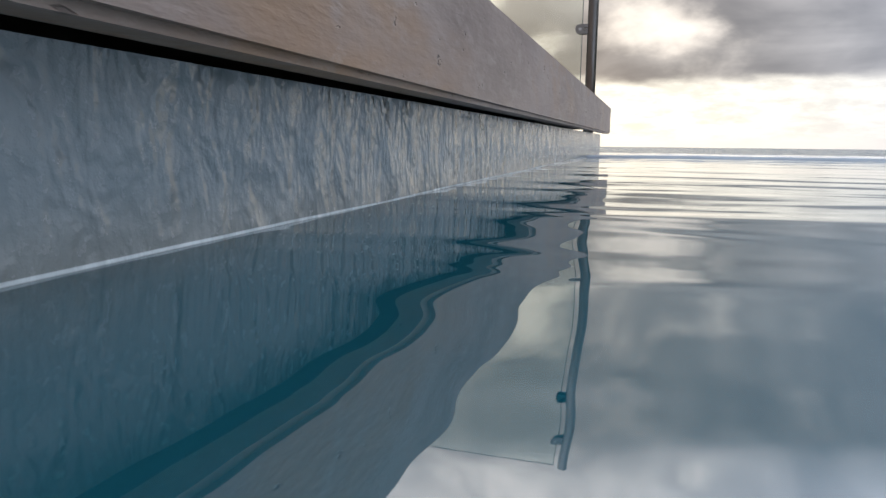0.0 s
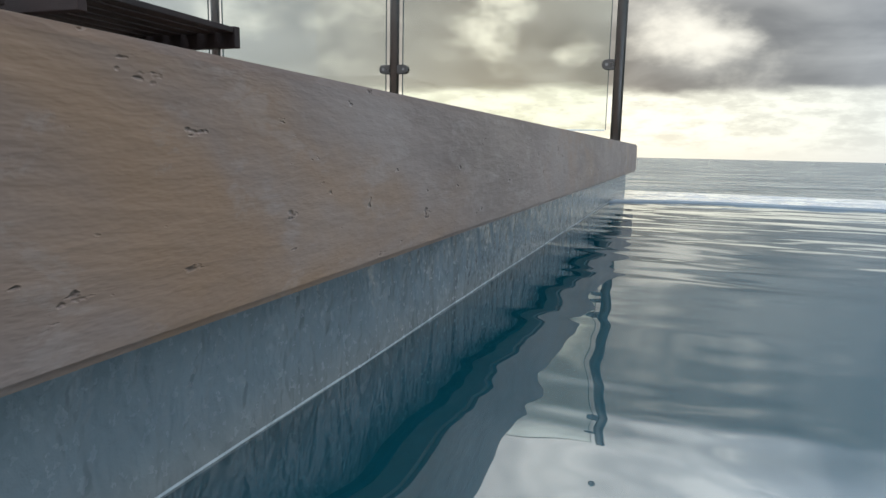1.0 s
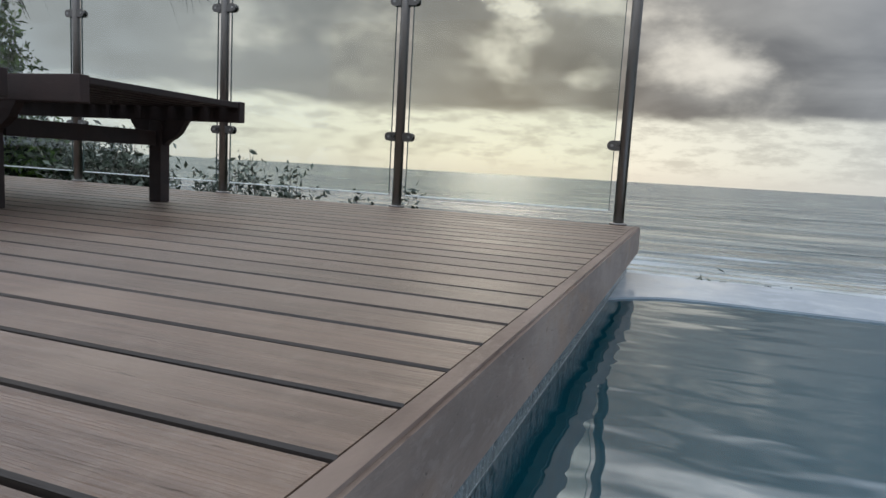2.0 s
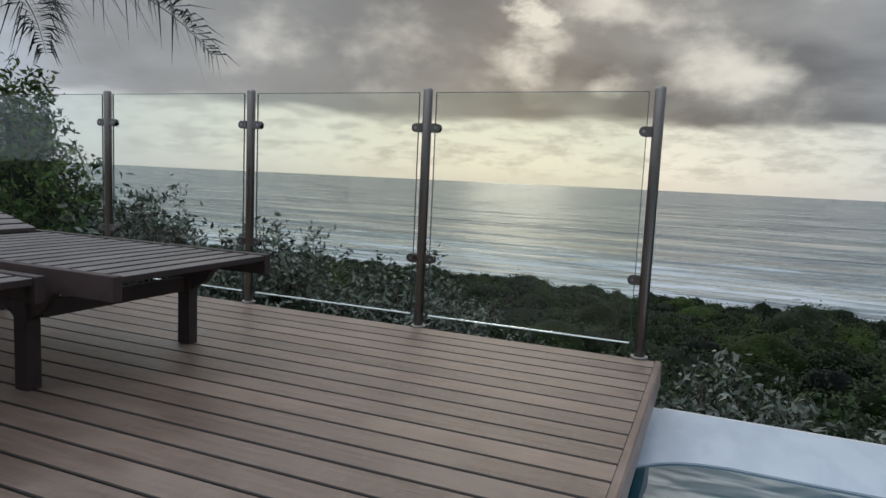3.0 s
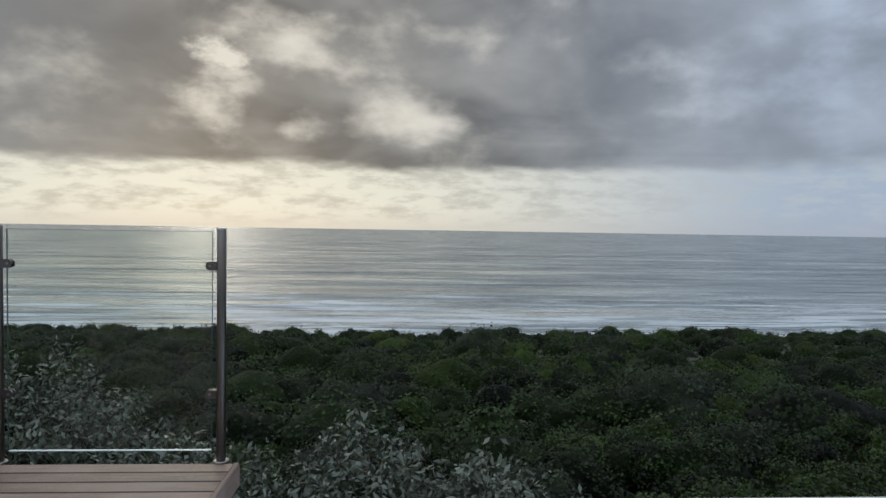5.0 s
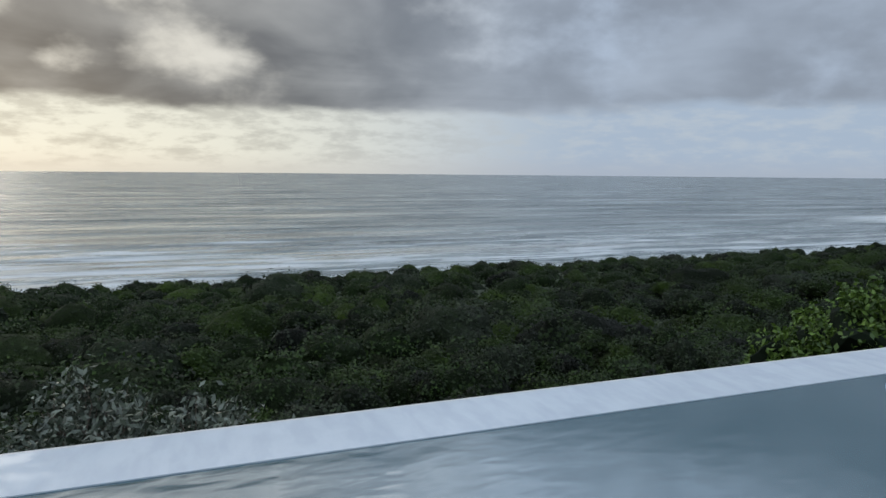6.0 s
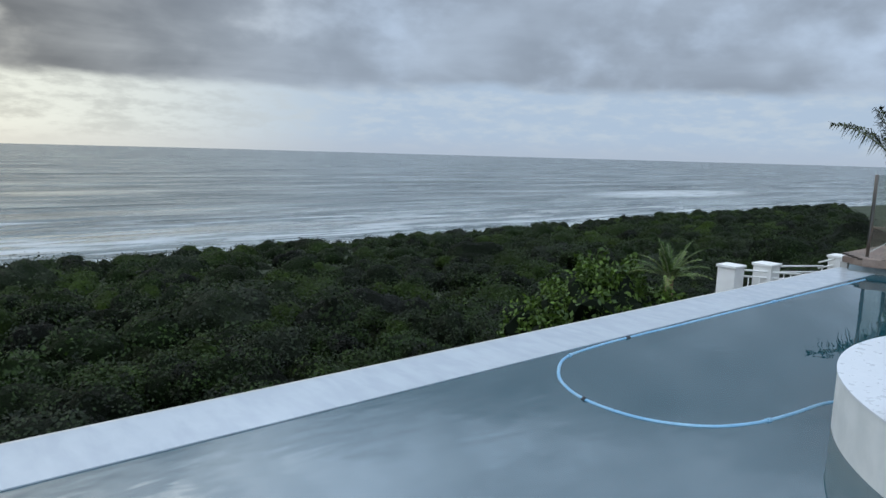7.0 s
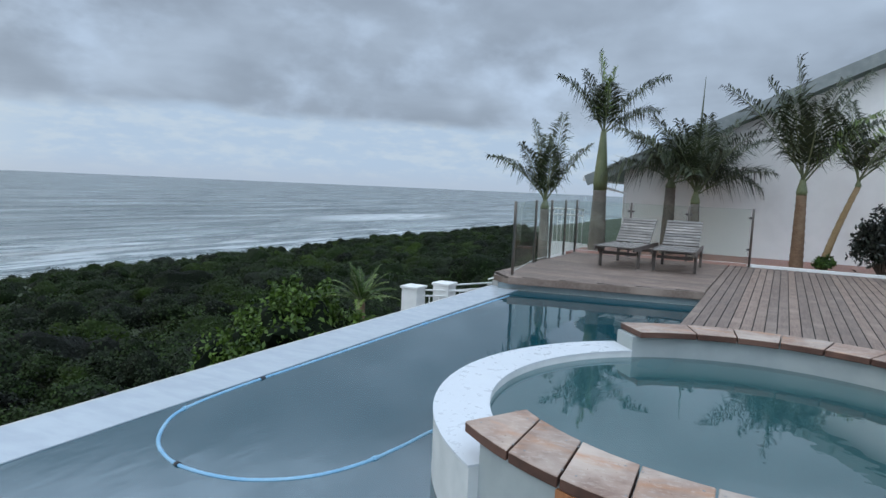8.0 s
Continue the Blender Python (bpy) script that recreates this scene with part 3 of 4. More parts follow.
coping = structure(new("trim_spa_coping"), "curved coping of timber segments with screw heads")
N_COP = 23
ends = [(135.5, 138.5)] + [(141 + 11.4 * k, 141 + 11.4 * k + max(0.0, 9 - 2.5 * k)) for k in range(N_COP - 1)] + [(398, 398)]
for i in range(N_COP):
    bm = bmesh.new()
    # boards cut a little askew: inner and outer ends at different angles
    rows = []
    for k in range(5):
        ai, ao = (radians(p + 0.2 + (q - p - 0.4) * k / 4) for p, q in zip(ends[i], ends[i + 1]))
        rows.append([bm.verts.new((r * math.cos(a), r * math.sin(a), z)) for r, a, z in ((1.5, ai, -0.05), (1.865, ao, -0.05), (1.865, ao, 0.0), (1.5, ai, 0.0))])
    for p, q in zip(rows, rows[1:]):
        for k in range(4):
            bm.faces.new((p[k], p[(k + 1) % 4], q[(k + 1) % 4], q[k]))
    bm.faces.new(rows[0])
    bm.faces.new(rows[-1][::-1])
    bmesh.ops.recalc_face_normals(bm, faces=bm.faces)
    bmesh.ops.bevel(bm, geom=[e for e in bm.edges if e.is_manifold and e.calc_face_angle(0) > 0.6], offset=0.004, segments=1, affect="EDGES")
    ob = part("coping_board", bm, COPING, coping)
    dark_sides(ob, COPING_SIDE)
    ob.matrix_basis = pose(SX, SY, SPA_TOP + random.uniform(-0.001, 0.002))
    for f in (0.12, 0.88):
        for r, side in ((1.56, 0), (1.8, 1)):
            a = radians(ends[i][side] + (ends[i + 1][side] - ends[i][side]) * f)
            sm = bmesh.new()
            tube(sm, [(r * math.cos(a), r * math.sin(a), -0.004), (r * math.cos(a), r * math.sin(a), 0.0012)], 0.006, 8)
            part("screw", sm, SCREW, ob)
cladding = structure(new("trim_spa_cladding"), "reddish upright timber cladding round the spa wall")
clad = bmesh.new()
box(clad, (-0.008, -0.068, -0.33), (0.012, 0.068, 0.0), 0.003)
clad_me = bpy.data.meshes.new("slat")
clad.to_mesh(clad_me)
clad.free()
clad_me.materials.append(CLADDING)
for i in range(39):
    a = 160.5 + i * 4.35
    ob = new("slat", clad_me)
    ob.parent = cladding
    ob.matrix_basis = pose(SX + 1.848 * math.cos(radians(a)), SY + 1.848 * math.sin(radians(a)), SPA_TOP - 0.054, 0, 0, a)

# south deck and far platform
south = structure(new("floor_south_deck"), "long weathered timber deck along the pool")
bm = bmesh.new()
# two more black slabs in place of the open shade below the deck
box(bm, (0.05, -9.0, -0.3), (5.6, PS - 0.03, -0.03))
part("joists", bm, RUBBER_AND_SHADE, south)
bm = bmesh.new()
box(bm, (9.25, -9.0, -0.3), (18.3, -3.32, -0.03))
part("joists", bm, RUBBER_AND_SHADE, south)
platform = structure(new("floor_far_platform"), "timber platform at the pool's far end")
bm = bmesh.new()
tops = [(13.12, -0.42), (13.72, -3.27), (18.3, -3.27), (18.3, 0.08), (13.4, -0.02)]
lo = [bm.verts.new((x, y, -0.115)) for x, y in tops]
hi = [bm.verts.new((x, y, -0.03)) for x, y in tops]
bm.faces.new(hi)
bm.faces.new(lo[::-1])
for i in range(5):
    bm.faces.new((lo[i], lo[(i + 1) % 5], hi[(i + 1) % 5], hi[i]))
bmesh.ops.recalc_face_normals(bm, faces=bm.faces)
part("joists", bm, FAR_DECK, platform)
bm = bmesh.new()
turn = math.degrees(math.atan2(-3.27 + 0.42, 13.72 - 13.12))
box(bm, (-0.01, -0.025, -0.11), (2.93, 0.02, 0.0), 0.004, pose(13.12, -0.40, 0.002, 0, 0, turn))
part("fascia", bm, FAR_DECK, platform)
bm = bmesh.new()
box(bm, (13.4, -0.1, -1.75), (18.3, 0.0, -0.12))
structure(finish("wall_under_platform", bm, CONCRETE), "concrete wall under the far platform")
bm = bmesh.new()
box(bm, (18.34, -9.0, -0.3), (18.46, -3.6, 0.05), 0.006)
structure(finish("trim_kerb", bm, WHITE_PAINT), "low white kerb at the deck's end")
bm = bmesh.new()
box(bm, (18.46, -9.0, -0.4), (21.2, 0.3, -0.02))
structure(finish("pavement_bricks", bm, PAVING), "red brick paving before the house")

# ---- fences ----
def fence_post(x, y, sides, turn=0.0, label="round brushed-steel fence post with glass clamps"):
    post = thing("fence_post", (x, y, 0.0), label, "fence post", "glass fence posts", turn)
    bm = bmesh.new()
    tube(bm, [(0, 0, -0.12), (0, 0, 1.192), (0, 0, 1.2)], [0.0235, 0.0235, 0.0215], 16)
    part("tube", bm, STEEL, post)
    bm = bmesh.new()
    tube(bm, [(0, 0, 0.0), (0, 0, 0.006), (0, 0, 0.01)], [0.04, 0.04, 0.034], 16)
    part("base_plate", bm, STEEL, post)
    for z in (0.352, 1.008):
        for s in sides:
            bm = bmesh.new()
            outline = [(0.02, -0.022), (0.055, -0.022)] + [(0.055 + 0.022 * math.cos(a), 0.022 * math.sin(a)) for a in (-1.1, -0.6, 0, 0.6, 1.1)] + [(0.055, 0.022), (0.02, 0.022)]
            for y0 in (-0.016, 0.005):
                extrude_outline(bm, [(s * u, z + w) for u, w in outline], 0.011, Matrix.Translation((0, y0, 0)))
            box(bm, (s * 0.02, -0.012, z - 0.012), (s * 0.034, 0.012, z + 0.012))
            clamp = part("clamp", bm, CLAMP, post)
            bm = bmesh.new()
            tube(bm, [(s * 0.055, -0.0175, z), (s * 0.055, -0.0155, z)], 0.007, 8)
            part("screw", bm, SCREW, clamp)
    return post


def glass_panel(p, q, low=0.065, high=1.18, inset=0.047):
    p, q = Vector((*p, 0)), Vector((*q, 0))
    way = (q - p).normalized()
    length = (q - p).length - 2 * inset
    at = p + way * inset
    turn = math.degrees(math.atan2(way.y, way.x))
    bm = bmesh.new()
    box(bm, (0, -0.005, low), (length, 0.005, high), 0.0012)
    ob = finish("glass_panel", bm, GLASS)
    ob.matrix_basis = pose(at.x, at.y, 0, 0, 0, turn)
    ob.visible_shadow = False
    # thin strip that carries the painted highlight of the lower edge
    bm = bmesh.new()
    box(bm, (0.002, -0.0045, low - 0.0062), (length - 0.002, 0.0045, low - 0.0002), 0.001)
    part("bottom_edge", bm, GLASS_EDGE, ob, "lower glass edge, its bright highlight put into a near-white colour")
    for x0 in (-0.0028, length - 0.0002):
        bm = bmesh.new()
        box(bm, (x0, -0.0045, low), (x0 + 0.003, 0.0045, high), 0.0008)
        part("side_edge", bm, DARK_EDGE, ob, "dark green glass edge")
    bm = bmesh.new()
    box(bm, (0.0, -0.0045, high + 0.0002), (length, 0.0045, high + 0.0026), 0.0008)
    part("top_edge", bm, DARK_EDGE, ob, "dark green glass edge")
    return tagged(ob, "clear frameless glass fence panel between steel posts", "glass panel", "glass fence panels")


FY = 0.035
near_x = [-0.10, -1.20, -2.28, -3.38, -4.48, -5.58]
for i, x in enumerate(near_x):
    fence_post(x, FY, (-1,) if i == 0 else (-1, 1))
for a, b in zip(near_x, near_x[1:]):
    glass_panel((b, FY), (a, FY))
far_posts = [(13.36, -0.36), (15.32, -0.02), (16.35, 0.01), (17.4, 0.04), (18.31, 0.05), (18.31, -1.18), (18.31, -2.4), (18.31, -3.64)]
for i, (x, y) in enumerate(far_posts):
    j = min(max(i, 1), len(far_posts) - 1)
    turn = math.degrees(math.atan2(far_posts[j][1] - far_posts[j - 1][1], far_posts[j][0] - far_posts[j - 1][0]))
    fence_post(x, y, (1,) if i == 0 else (-1,) if i == 7 else (-1, 1), turn)
for a, b in zip(far_posts, far_posts[1:]):
    glass_panel(a, b)


# ---- sun loungers ----
def lounger(at, turn, frame_mat, slat_mat, label, group, back=42):
    """A slatted lounger; the foot end at x = 0, the body along +x, rails at y = +-0.365."""
    lg = thing("sun_lounger", at, label, "sun lounger", group, turn)
    length, top, half = 1.95, 0.42, 0.38
    for s in (-1, 1):
        bm = bmesh.new()
        box(bm, (0.0, s * half, top - 0.078), (length, s * (half - 0.034), top + 0.004), 0.004)
        part("rail", bm, frame_mat, lg)
        for lx in (0.385, 1.62):
            bm = bmesh.new()
            box(bm, (lx, s * (half + 0.006), 0.0), (lx + 0.062, s * (half - 0.046), top - 0.08), 0.004)
            part("leg", bm, frame_mat, lg)
            bm = bmesh.new()
            c = lx + 0.031
            pts = [(c - 0.15, top - 0.075)]
            pts += [(c - 0.0375 - 0.1 * math.cos(a) ** 1.4, top - 0.076 - 0.09 * math.sin(a)) for a in (0.25, 0.6, 0.95, 1.25)]
            pts += [(c - 0.037, top - 0.18), (c + 0.037, top - 0.18)]
            pts += [(c + 0.0375 + 0.1 * math.cos(a) ** 1.4, top - 0.076 - 0.09 * math.sin(a)) for a in (1.25, 0.95, 0.6, 0.25)]
            pts += [(c + 0.15, top - 0.075)]
            extrude_outline(bm, pts, 0.03, Matrix.Translation((0, s * half - (0.032 if s > 0 else -0.002), 0)))
            part("bracket", bm, frame_mat, lg)
    for lx in (0.395, 1.635):
        bm = bmesh.new()
        box(bm, (lx, -half + 0.06, 0.235), (lx + 0.04, half - 0.06, 0.295), 0.004)
        part("stretcher", bm, frame_mat, lg)
    pitch, n = 0.087, 15
    for i in range(n):
        bm = bmesh.new()
        box(bm, (0.004 + i * pitch, -half + 0.036, top - 0.022), (0.069 + i * pitch, half - 0.036, top), 0.003)
        # sides take the darker frame timber, putting the gaps' shade into the colour
        dark_sides(part("slat", bm, slat_mat, lg), frame_mat)
    m = pose(1.325, 0, top - 0.005, 0, -back, 0)
    for s in (-1, 1):
        bm = bmesh.new()
        box(bm, (0.0, s * (half - 0.045), -0.03), (0.72, s * (half - 0.08), 0.0), 0.003, m)
        part("backrest_rail", bm, frame_mat, lg)
    for i in range(9):
        bm = bmesh.new()
        box(bm, (0.015 + i * 0.078, -half + 0.042, 0.001), (0.075 + i * 0.078, half - 0.042, 0.02), 0.003, m)
        part("backrest_slat", bm, slat_mat, lg)
    rise = 0.48 * math.sin(math.radians(back)) - 0.02
    for s in (-1, 1):
        bm = bmesh.new()
        box(bm, (-0.012, s * 0.2, -0.08 - rise), (0.012, s * 0.17, 0.0), 0.002, pose(1.325 + 0.48 * math.cos(math.radians(back)), 0, top - 0.01 + rise, 0, 14, 0))
        part("prop", bm, frame_mat, lg)
    return lg


lounger((-1.5, -1.18, 0), 180, LOUNGER, SLAT, "dark hardwood slatted sun lounger on the near deck", "sun loungers on the near deck", 14)
lounger((-1.66, -2.04, 0), 180, LOUNGER, SLAT, "dark hardwood slatted sun lounger on the near deck", "sun loungers on the near deck", 14)
lounger((15.55, -1.47, 0), -3, GREY_WOOD, GREY_SLAT, "silver-grey slatted sun lounger with raised back", "sun loungers by the palms")
lounger((15.62, -2.5, 0), 2, GREY_WOOD, GREY_SLAT, "silver-grey slatted sun lounger with raised back", "sun loungers by the palms")

# ---- floating hose ----
hose_pts = [(12.6, -0.62), (11.2, -0.60), (9.9, -0.59), (9.0, -0.58), (8.2, -0.58), (7.5, -0.57), (6.95, -0.58), (6.5, -0.64), (6.2, -0.82), (6.0, -1.05), (5.9, -1.35), (5.95, -1.72), (6.16, -2.0), (6.45, -2.15), (6.8, -2.22), (7.15, -2.26), (7.4, -2.34)]


def curve_points(pts, per=6):
    res = []
    for i in range(len(pts) - 1):
        p0, p1, p2, p3 = (Vector(pts[min(max(i + k, 0), len(pts) - 1)]) for k in (-1, 0, 1, 2))
        for s in range(per):
            u = s / per
            res.append(0.5 * (2 * p1 + (p2 - p0) * u + (2 * p0 - 5 * p1 + 4 * p2 - p3) * u * u + (3 * p1 - p0 - 3 * p2 + p3) * u ** 3))
    res.append(Vector(pts[-1]))
    return res


hose = thing("pool_hose", (6.0, -1.3, WATER_Z), "pale blue ribbed pool-cleaner hose floating on the water", "hose")
line = [Vector((p.x - 6.0, p.y + 1.3, -0.003)) for p in curve_points(hose_pts, 12)]
bm = bmesh.new()
tube(bm, line, [0.013 + 0.001 * (i % 2) for i in range(len(line))], 10)
part("pipe", bm, HOSE, hose)
for k in (22, 62, 82, 118, 160):
    bm = bmesh.new()
    tube(bm, line[k:k + 2], 0.02, 10)
    part("cuff", bm, RUBBER_AND_SHADE if k in (62, 118) else HOSE, hose, "dark rubber cuff" if k in (62, 118) else "")


# ---- plants ----
def leaf_cloud(name, centres, normals, size, mat, parent=None, slim=0.5, tilt=0.7):
    """Many folded leaves, each a pair of triangles, at given places."""
    n = len(centres)
    rng = np.random.default_rng(n + int(size * 1000))
    nor = np.asarray(normals) + rng.normal(0, tilt, (n, 3))
    nor /= np.linalg.norm(nor, axis=1)[:, None]
    ref = rng.normal(0, 1, (n, 3))
    u = np.cross(nor, ref)
    u /= np.linalg.norm(u, axis=1)[:, None]
    w = np.cross(nor, u)
    s = (size * rng.uniform(0.55, 1.35, n))[:, None]
    c = np.asarray(centres)
    quad = np.stack([c - u * s, c + w * s * slim + nor * s * 0.18, c + u * s, c - w * s * slim + nor * s * 0.18], axis=1)
    me = bpy.data.meshes.new(name)
    me.vertices.add(n * 4)
    me.vertices.foreach_set("co", quad.reshape(-1))
    me.loops.add(n * 4)
    me.loops.foreach_set("vertex_index", np.arange(n * 4))
    me.polygons.add(n)
    me.polygons.foreach_set("loop_start", np.arange(n) * 4)
    me.polygons.foreach_set("loop_total", np.full(n, 4))
    me.update()
    me.validate()
    me.materials.append(mat)
    ob = new(name, me)
    if parent is not None:
        ob.parent = parent
    return ob


def shrub(at, spread, height, leaves, size, mat, label, seed, core=0.62, category="shrub", group="", slim=0.4):
    """Forked stems with leaves gathered in sprays along them."""
    rng = np.random.default_rng(seed)
    sh = thing("shrub", at, label, category, group)
    stems = bmesh.new()
    cs, ns = [], []
    twigs = max(26, leaves // 90)
    for k in range(twigs):
        az = rng.uniform(0, 2 * math.pi)
        reach = math.sqrt(rng.uniform(0.02, 1))
        lift = math.sqrt(max(0.05, 1 - 0.8 * reach ** 2)) * rng.uniform(0.55, 1.08)
        tip = Vector((spread[0] * reach * math.cos(az), spread[1] * reach * math.sin(az), height * lift))
        midp = Vector((tip.x * 0.45, tip.y * 0.45, tip.z * 0.62))
        mid2 = (midp + tip) / 2 + Vector(rng.normal(0, 0.04 * height, 3))
        tube(stems, [(tip.x * 0.08, tip.y * 0.08, 0), midp, mid2, tip], [0.016, 0.010, 0.006, 0.002], 5, False)
        per = leaves // twigs
        u = rng.uniform(0.0, 1.0, per) ** 0.6
        for q in u:
            a = midp.lerp(tip, q)
            off = rng.normal(0, 1, 3) * (0.05 + 0.12 * (1 - q)) * min(height, 1.7) * 0.75
            cs.append((a.x + off[0], a.y + off[1], max(0.02, a.z + off[2] * 0.8)))
            ns.append((off[0], off[1], abs(off[2]) + 0.12 * height))
    tagged(part("stems", stems, TWIG, sh), kind="stuff")
    # lumpy core filling the shrub; its inner shade is painted as near-black green
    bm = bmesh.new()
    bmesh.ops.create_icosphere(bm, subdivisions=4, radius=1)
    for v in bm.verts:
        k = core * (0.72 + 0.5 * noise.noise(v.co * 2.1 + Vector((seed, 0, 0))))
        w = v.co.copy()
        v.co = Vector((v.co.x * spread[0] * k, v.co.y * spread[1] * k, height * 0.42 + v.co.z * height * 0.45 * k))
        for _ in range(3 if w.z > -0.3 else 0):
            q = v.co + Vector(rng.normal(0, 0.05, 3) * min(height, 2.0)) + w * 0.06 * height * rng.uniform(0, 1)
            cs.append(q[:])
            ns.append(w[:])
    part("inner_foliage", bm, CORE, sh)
    tagged(leaf_cloud("leaves", cs, ns, size, mat, sh, slim), kind="stuff")
    return sh


def frond_mesh(bm_rachis, bm_leaf, base, way, length, droop, leaflets, leaf_len, rng, sweep=0.0, hang=0.0, wide=0.017, lift=(0.05, 0.45)):
    """One feather frond: an arching midrib with two rows of leaflets."""
    way = Vector(way).normalized()
    side = way.cross(Vector((0, 0, 1)))
    side = side.normalized() if side.length > 1e-3 else Vector((1, 0, 0))
    pts, q, heading = [], Vector(base), way.copy()
    n = 14
    for i in range(n + 1):
        pts.append(q.copy())
        heading = (heading + Vector((0, 0, -droop * (0.3 + 1.4 * i / n) / n)) + side * (sweep / n)).normalized()
        q = q + heading * (length / n)
    tube(bm_rachis, pts, [0.018 * (1 - 0.85 * i / n) + 0.002 for i in range(n + 1)], 5, False)
    for k in range(leaflets):
        u = 0.14 + 0.85 * (k + 0.5) / leaflets
        f = u * n
        i = min(int(f), n - 1)
        p = pts[i].lerp(pts[i + 1], f - i)
        tang = (pts[i + 1] - pts[i]).normalized()
        sd = tang.cross(Vector((0, 0, 1)))
        sd = sd.normalized() if sd.length > 1e-3 else side
        up = sd.cross(tang)
        ln = leaf_len * (0.35 + 0.65 * math.sin(math.pi * min(1, u * 0.95 + 0.12))) * rng.uniform(0.8, 1.15)
        for s in (-1, 1):
            out_way = (sd * s * 0.8 + tang * rng.uniform(0.45, 0.75) + up * rng.uniform(*lift)).normalized()
            mid = p + out_way * ln * 0.5
            tip = p + out_way * ln + Vector((0, 0, -ln * ((hang if rng.uniform() < 0.5 else 0.0) + rng.uniform(0.1, 0.5))))
            wv = tang.cross(out_way).cross(out_way).normalized() * wide * (0.7 + leaf_len)
            a = [bm_leaf.verts.new(v) for v in (p, mid + wv, tip, mid - wv)]
            bm_leaf.faces.new(a)


def palm(at, trunk_h, trunk_r, shaft_h, length, label, seed, lean=(0, 0), leaf_mat=None, bark=None, leaf_len=0.42, spear=0.0, fresh=(), aims=(), hang=0.0, wide=0.0105, lift=(0.0, 0.55)):
    rng = np.random.default_rng(seed)
    tree = thing("palm_tree", at, label, "palm tree", "palms beside the deck")
    bm = bmesh.new()
    pts, rad = [], []
    n = 22
    for i in range(n + 1):
        u = i / n
        pts.append((lean[0] * u ** 1.3, lean[1] * u ** 1.3, -0.1 + (trunk_h + 0.1) * u))
        rad.append(trunk_r * (1.15 - 0.35 * u) * (1.06 if i % 2 else 0.97))
    tube(bm, pts, rad, 14)
    part("trunk", bm, bark or BARK, tree)
    top = Vector(pts[-1])
    if shaft_h:
        bm = bmesh.new()
        tube(bm, [top + Vector((0, 0, shaft_h * u)) for u in (-0.03, 0.15, 0.4, 0.7, 1.0)], [trunk_r * k for k in (0.82, 0.92, 0.75, 0.55, 0.34)], 14)
        part("crownshaft", bm, SHAFT, tree)
    crown = top + Vector((0, 0, shaft_h))
    for k, (turn, up, droop, size) in enumerate(aims):
        az, el = radians(turn + rng.uniform(-8, 8)), radians(up)
        way = (math.cos(az) * math.cos(el), math.sin(az) * math.cos(el), math.sin(el))
        br, bl = bmesh.new(), bmesh.new()
        frond_mesh(br, bl, crown - Vector((0, 0, 0.015 * k)), way, length * size * rng.uniform(0.95, 1.05), droop, 66, leaf_len, rng, rng.uniform(-0.25, 0.25), hang, wide, lift)
        fr = part("frond", bl, FRESH if k in fresh else (leaf_mat or FROND), tree)
        part("midrib", br, SHAFT, fr)
    if spear:
        bm = bmesh.new()
        tube(bm, [crown, crown + Vector((0.01, 0.01, spear * 0.5)), crown + Vector((0.0, -0.02, spear))], [0.022, 0.03, 0.004], 8)
        part("spear_leaf", bm, FROND, tree)
    return tree


# fronds: heading, rise, droop and share of the full length
palm((16.8, 0.3, -1.2), 2.2, 0.11, 0.2, 1.75, "slender young palm with ragged fronds behind the glass fence", 11, (0.1, 0.05), leaf_len=0.55, hang=0.35,
     aims=((117, 52, 1.0, 0.9), (105, 80, 0.35, 1.0), (-50, 78, 0.35, 1.1), (-63, 60, 0.5, 0.9), (27, 72, 0.7, 0.9), (207, 70, 0.8, 0.8), (140, 68, 0.6, 0.8)))
palm((19.5, -0.15, -0.02), 1.5, 0.19, 1.4, 1.9, "tall palm with a ringed grey trunk and green crownshaft", 12, leaf_len=0.68, hang=0.4, fresh=(0, 1),
     aims=((60, 86, 0.1, 0.95), (-100, 84, 0.2, 0.85), (117, 62, 0.95, 1.0), (-63, 58, 0.95, 1.1), (-63, 38, 0.7, 0.8), (20, 60, 1.0, 0.9), (207, 58, 1.1, 0.9), (130, 74, 0.7, 0.9)))
palm((20.1, -1.7, -0.02), 1.6, 0.14, 0.2, 1.7, "palm with dark drooping fronds before the white wall", 13, (0.05, 0), leaf_len=0.75, hang=0.6,
     aims=((117, 30, 1.3, 1.0), (-63, 34, 1.5, 1.1), (207, 34, 1.4, 0.9), (160, 48, 1.5, 1.0), (-20, 48, 1.4, 1.0), (250, 48, 1.3, 1.0), (27, 52, 1.2, 1.0), (-75, 22, 1.1, 1.25), (117, 62, 1.2, 0.9)))
palm((19.6, -2.37, -0.02), 1.25, 0.12, 0.3, 2.1, "spreading palm with an upright unopened spear leaf", 14, (0, 0.02), leaf_len=0.7, hang=0.3, spear=2.6,
     aims=((117, 48, 0.75, 1.15), (105, 62, 0.6, 1.0), (-63, 50, 0.75, 1.0), (-63, 68, 0.6, 0.95), (207, 75, 0.6, 0.9), (27, 70, 0.6, 0.9), (160, 60, 0.9, 0.9), (-20, 60, 0.8, 0.9), (-63, 36, 0.9, 0.9), (117, 75, 0.5, 0.9), (250, 60, 0.8, 0.9)))
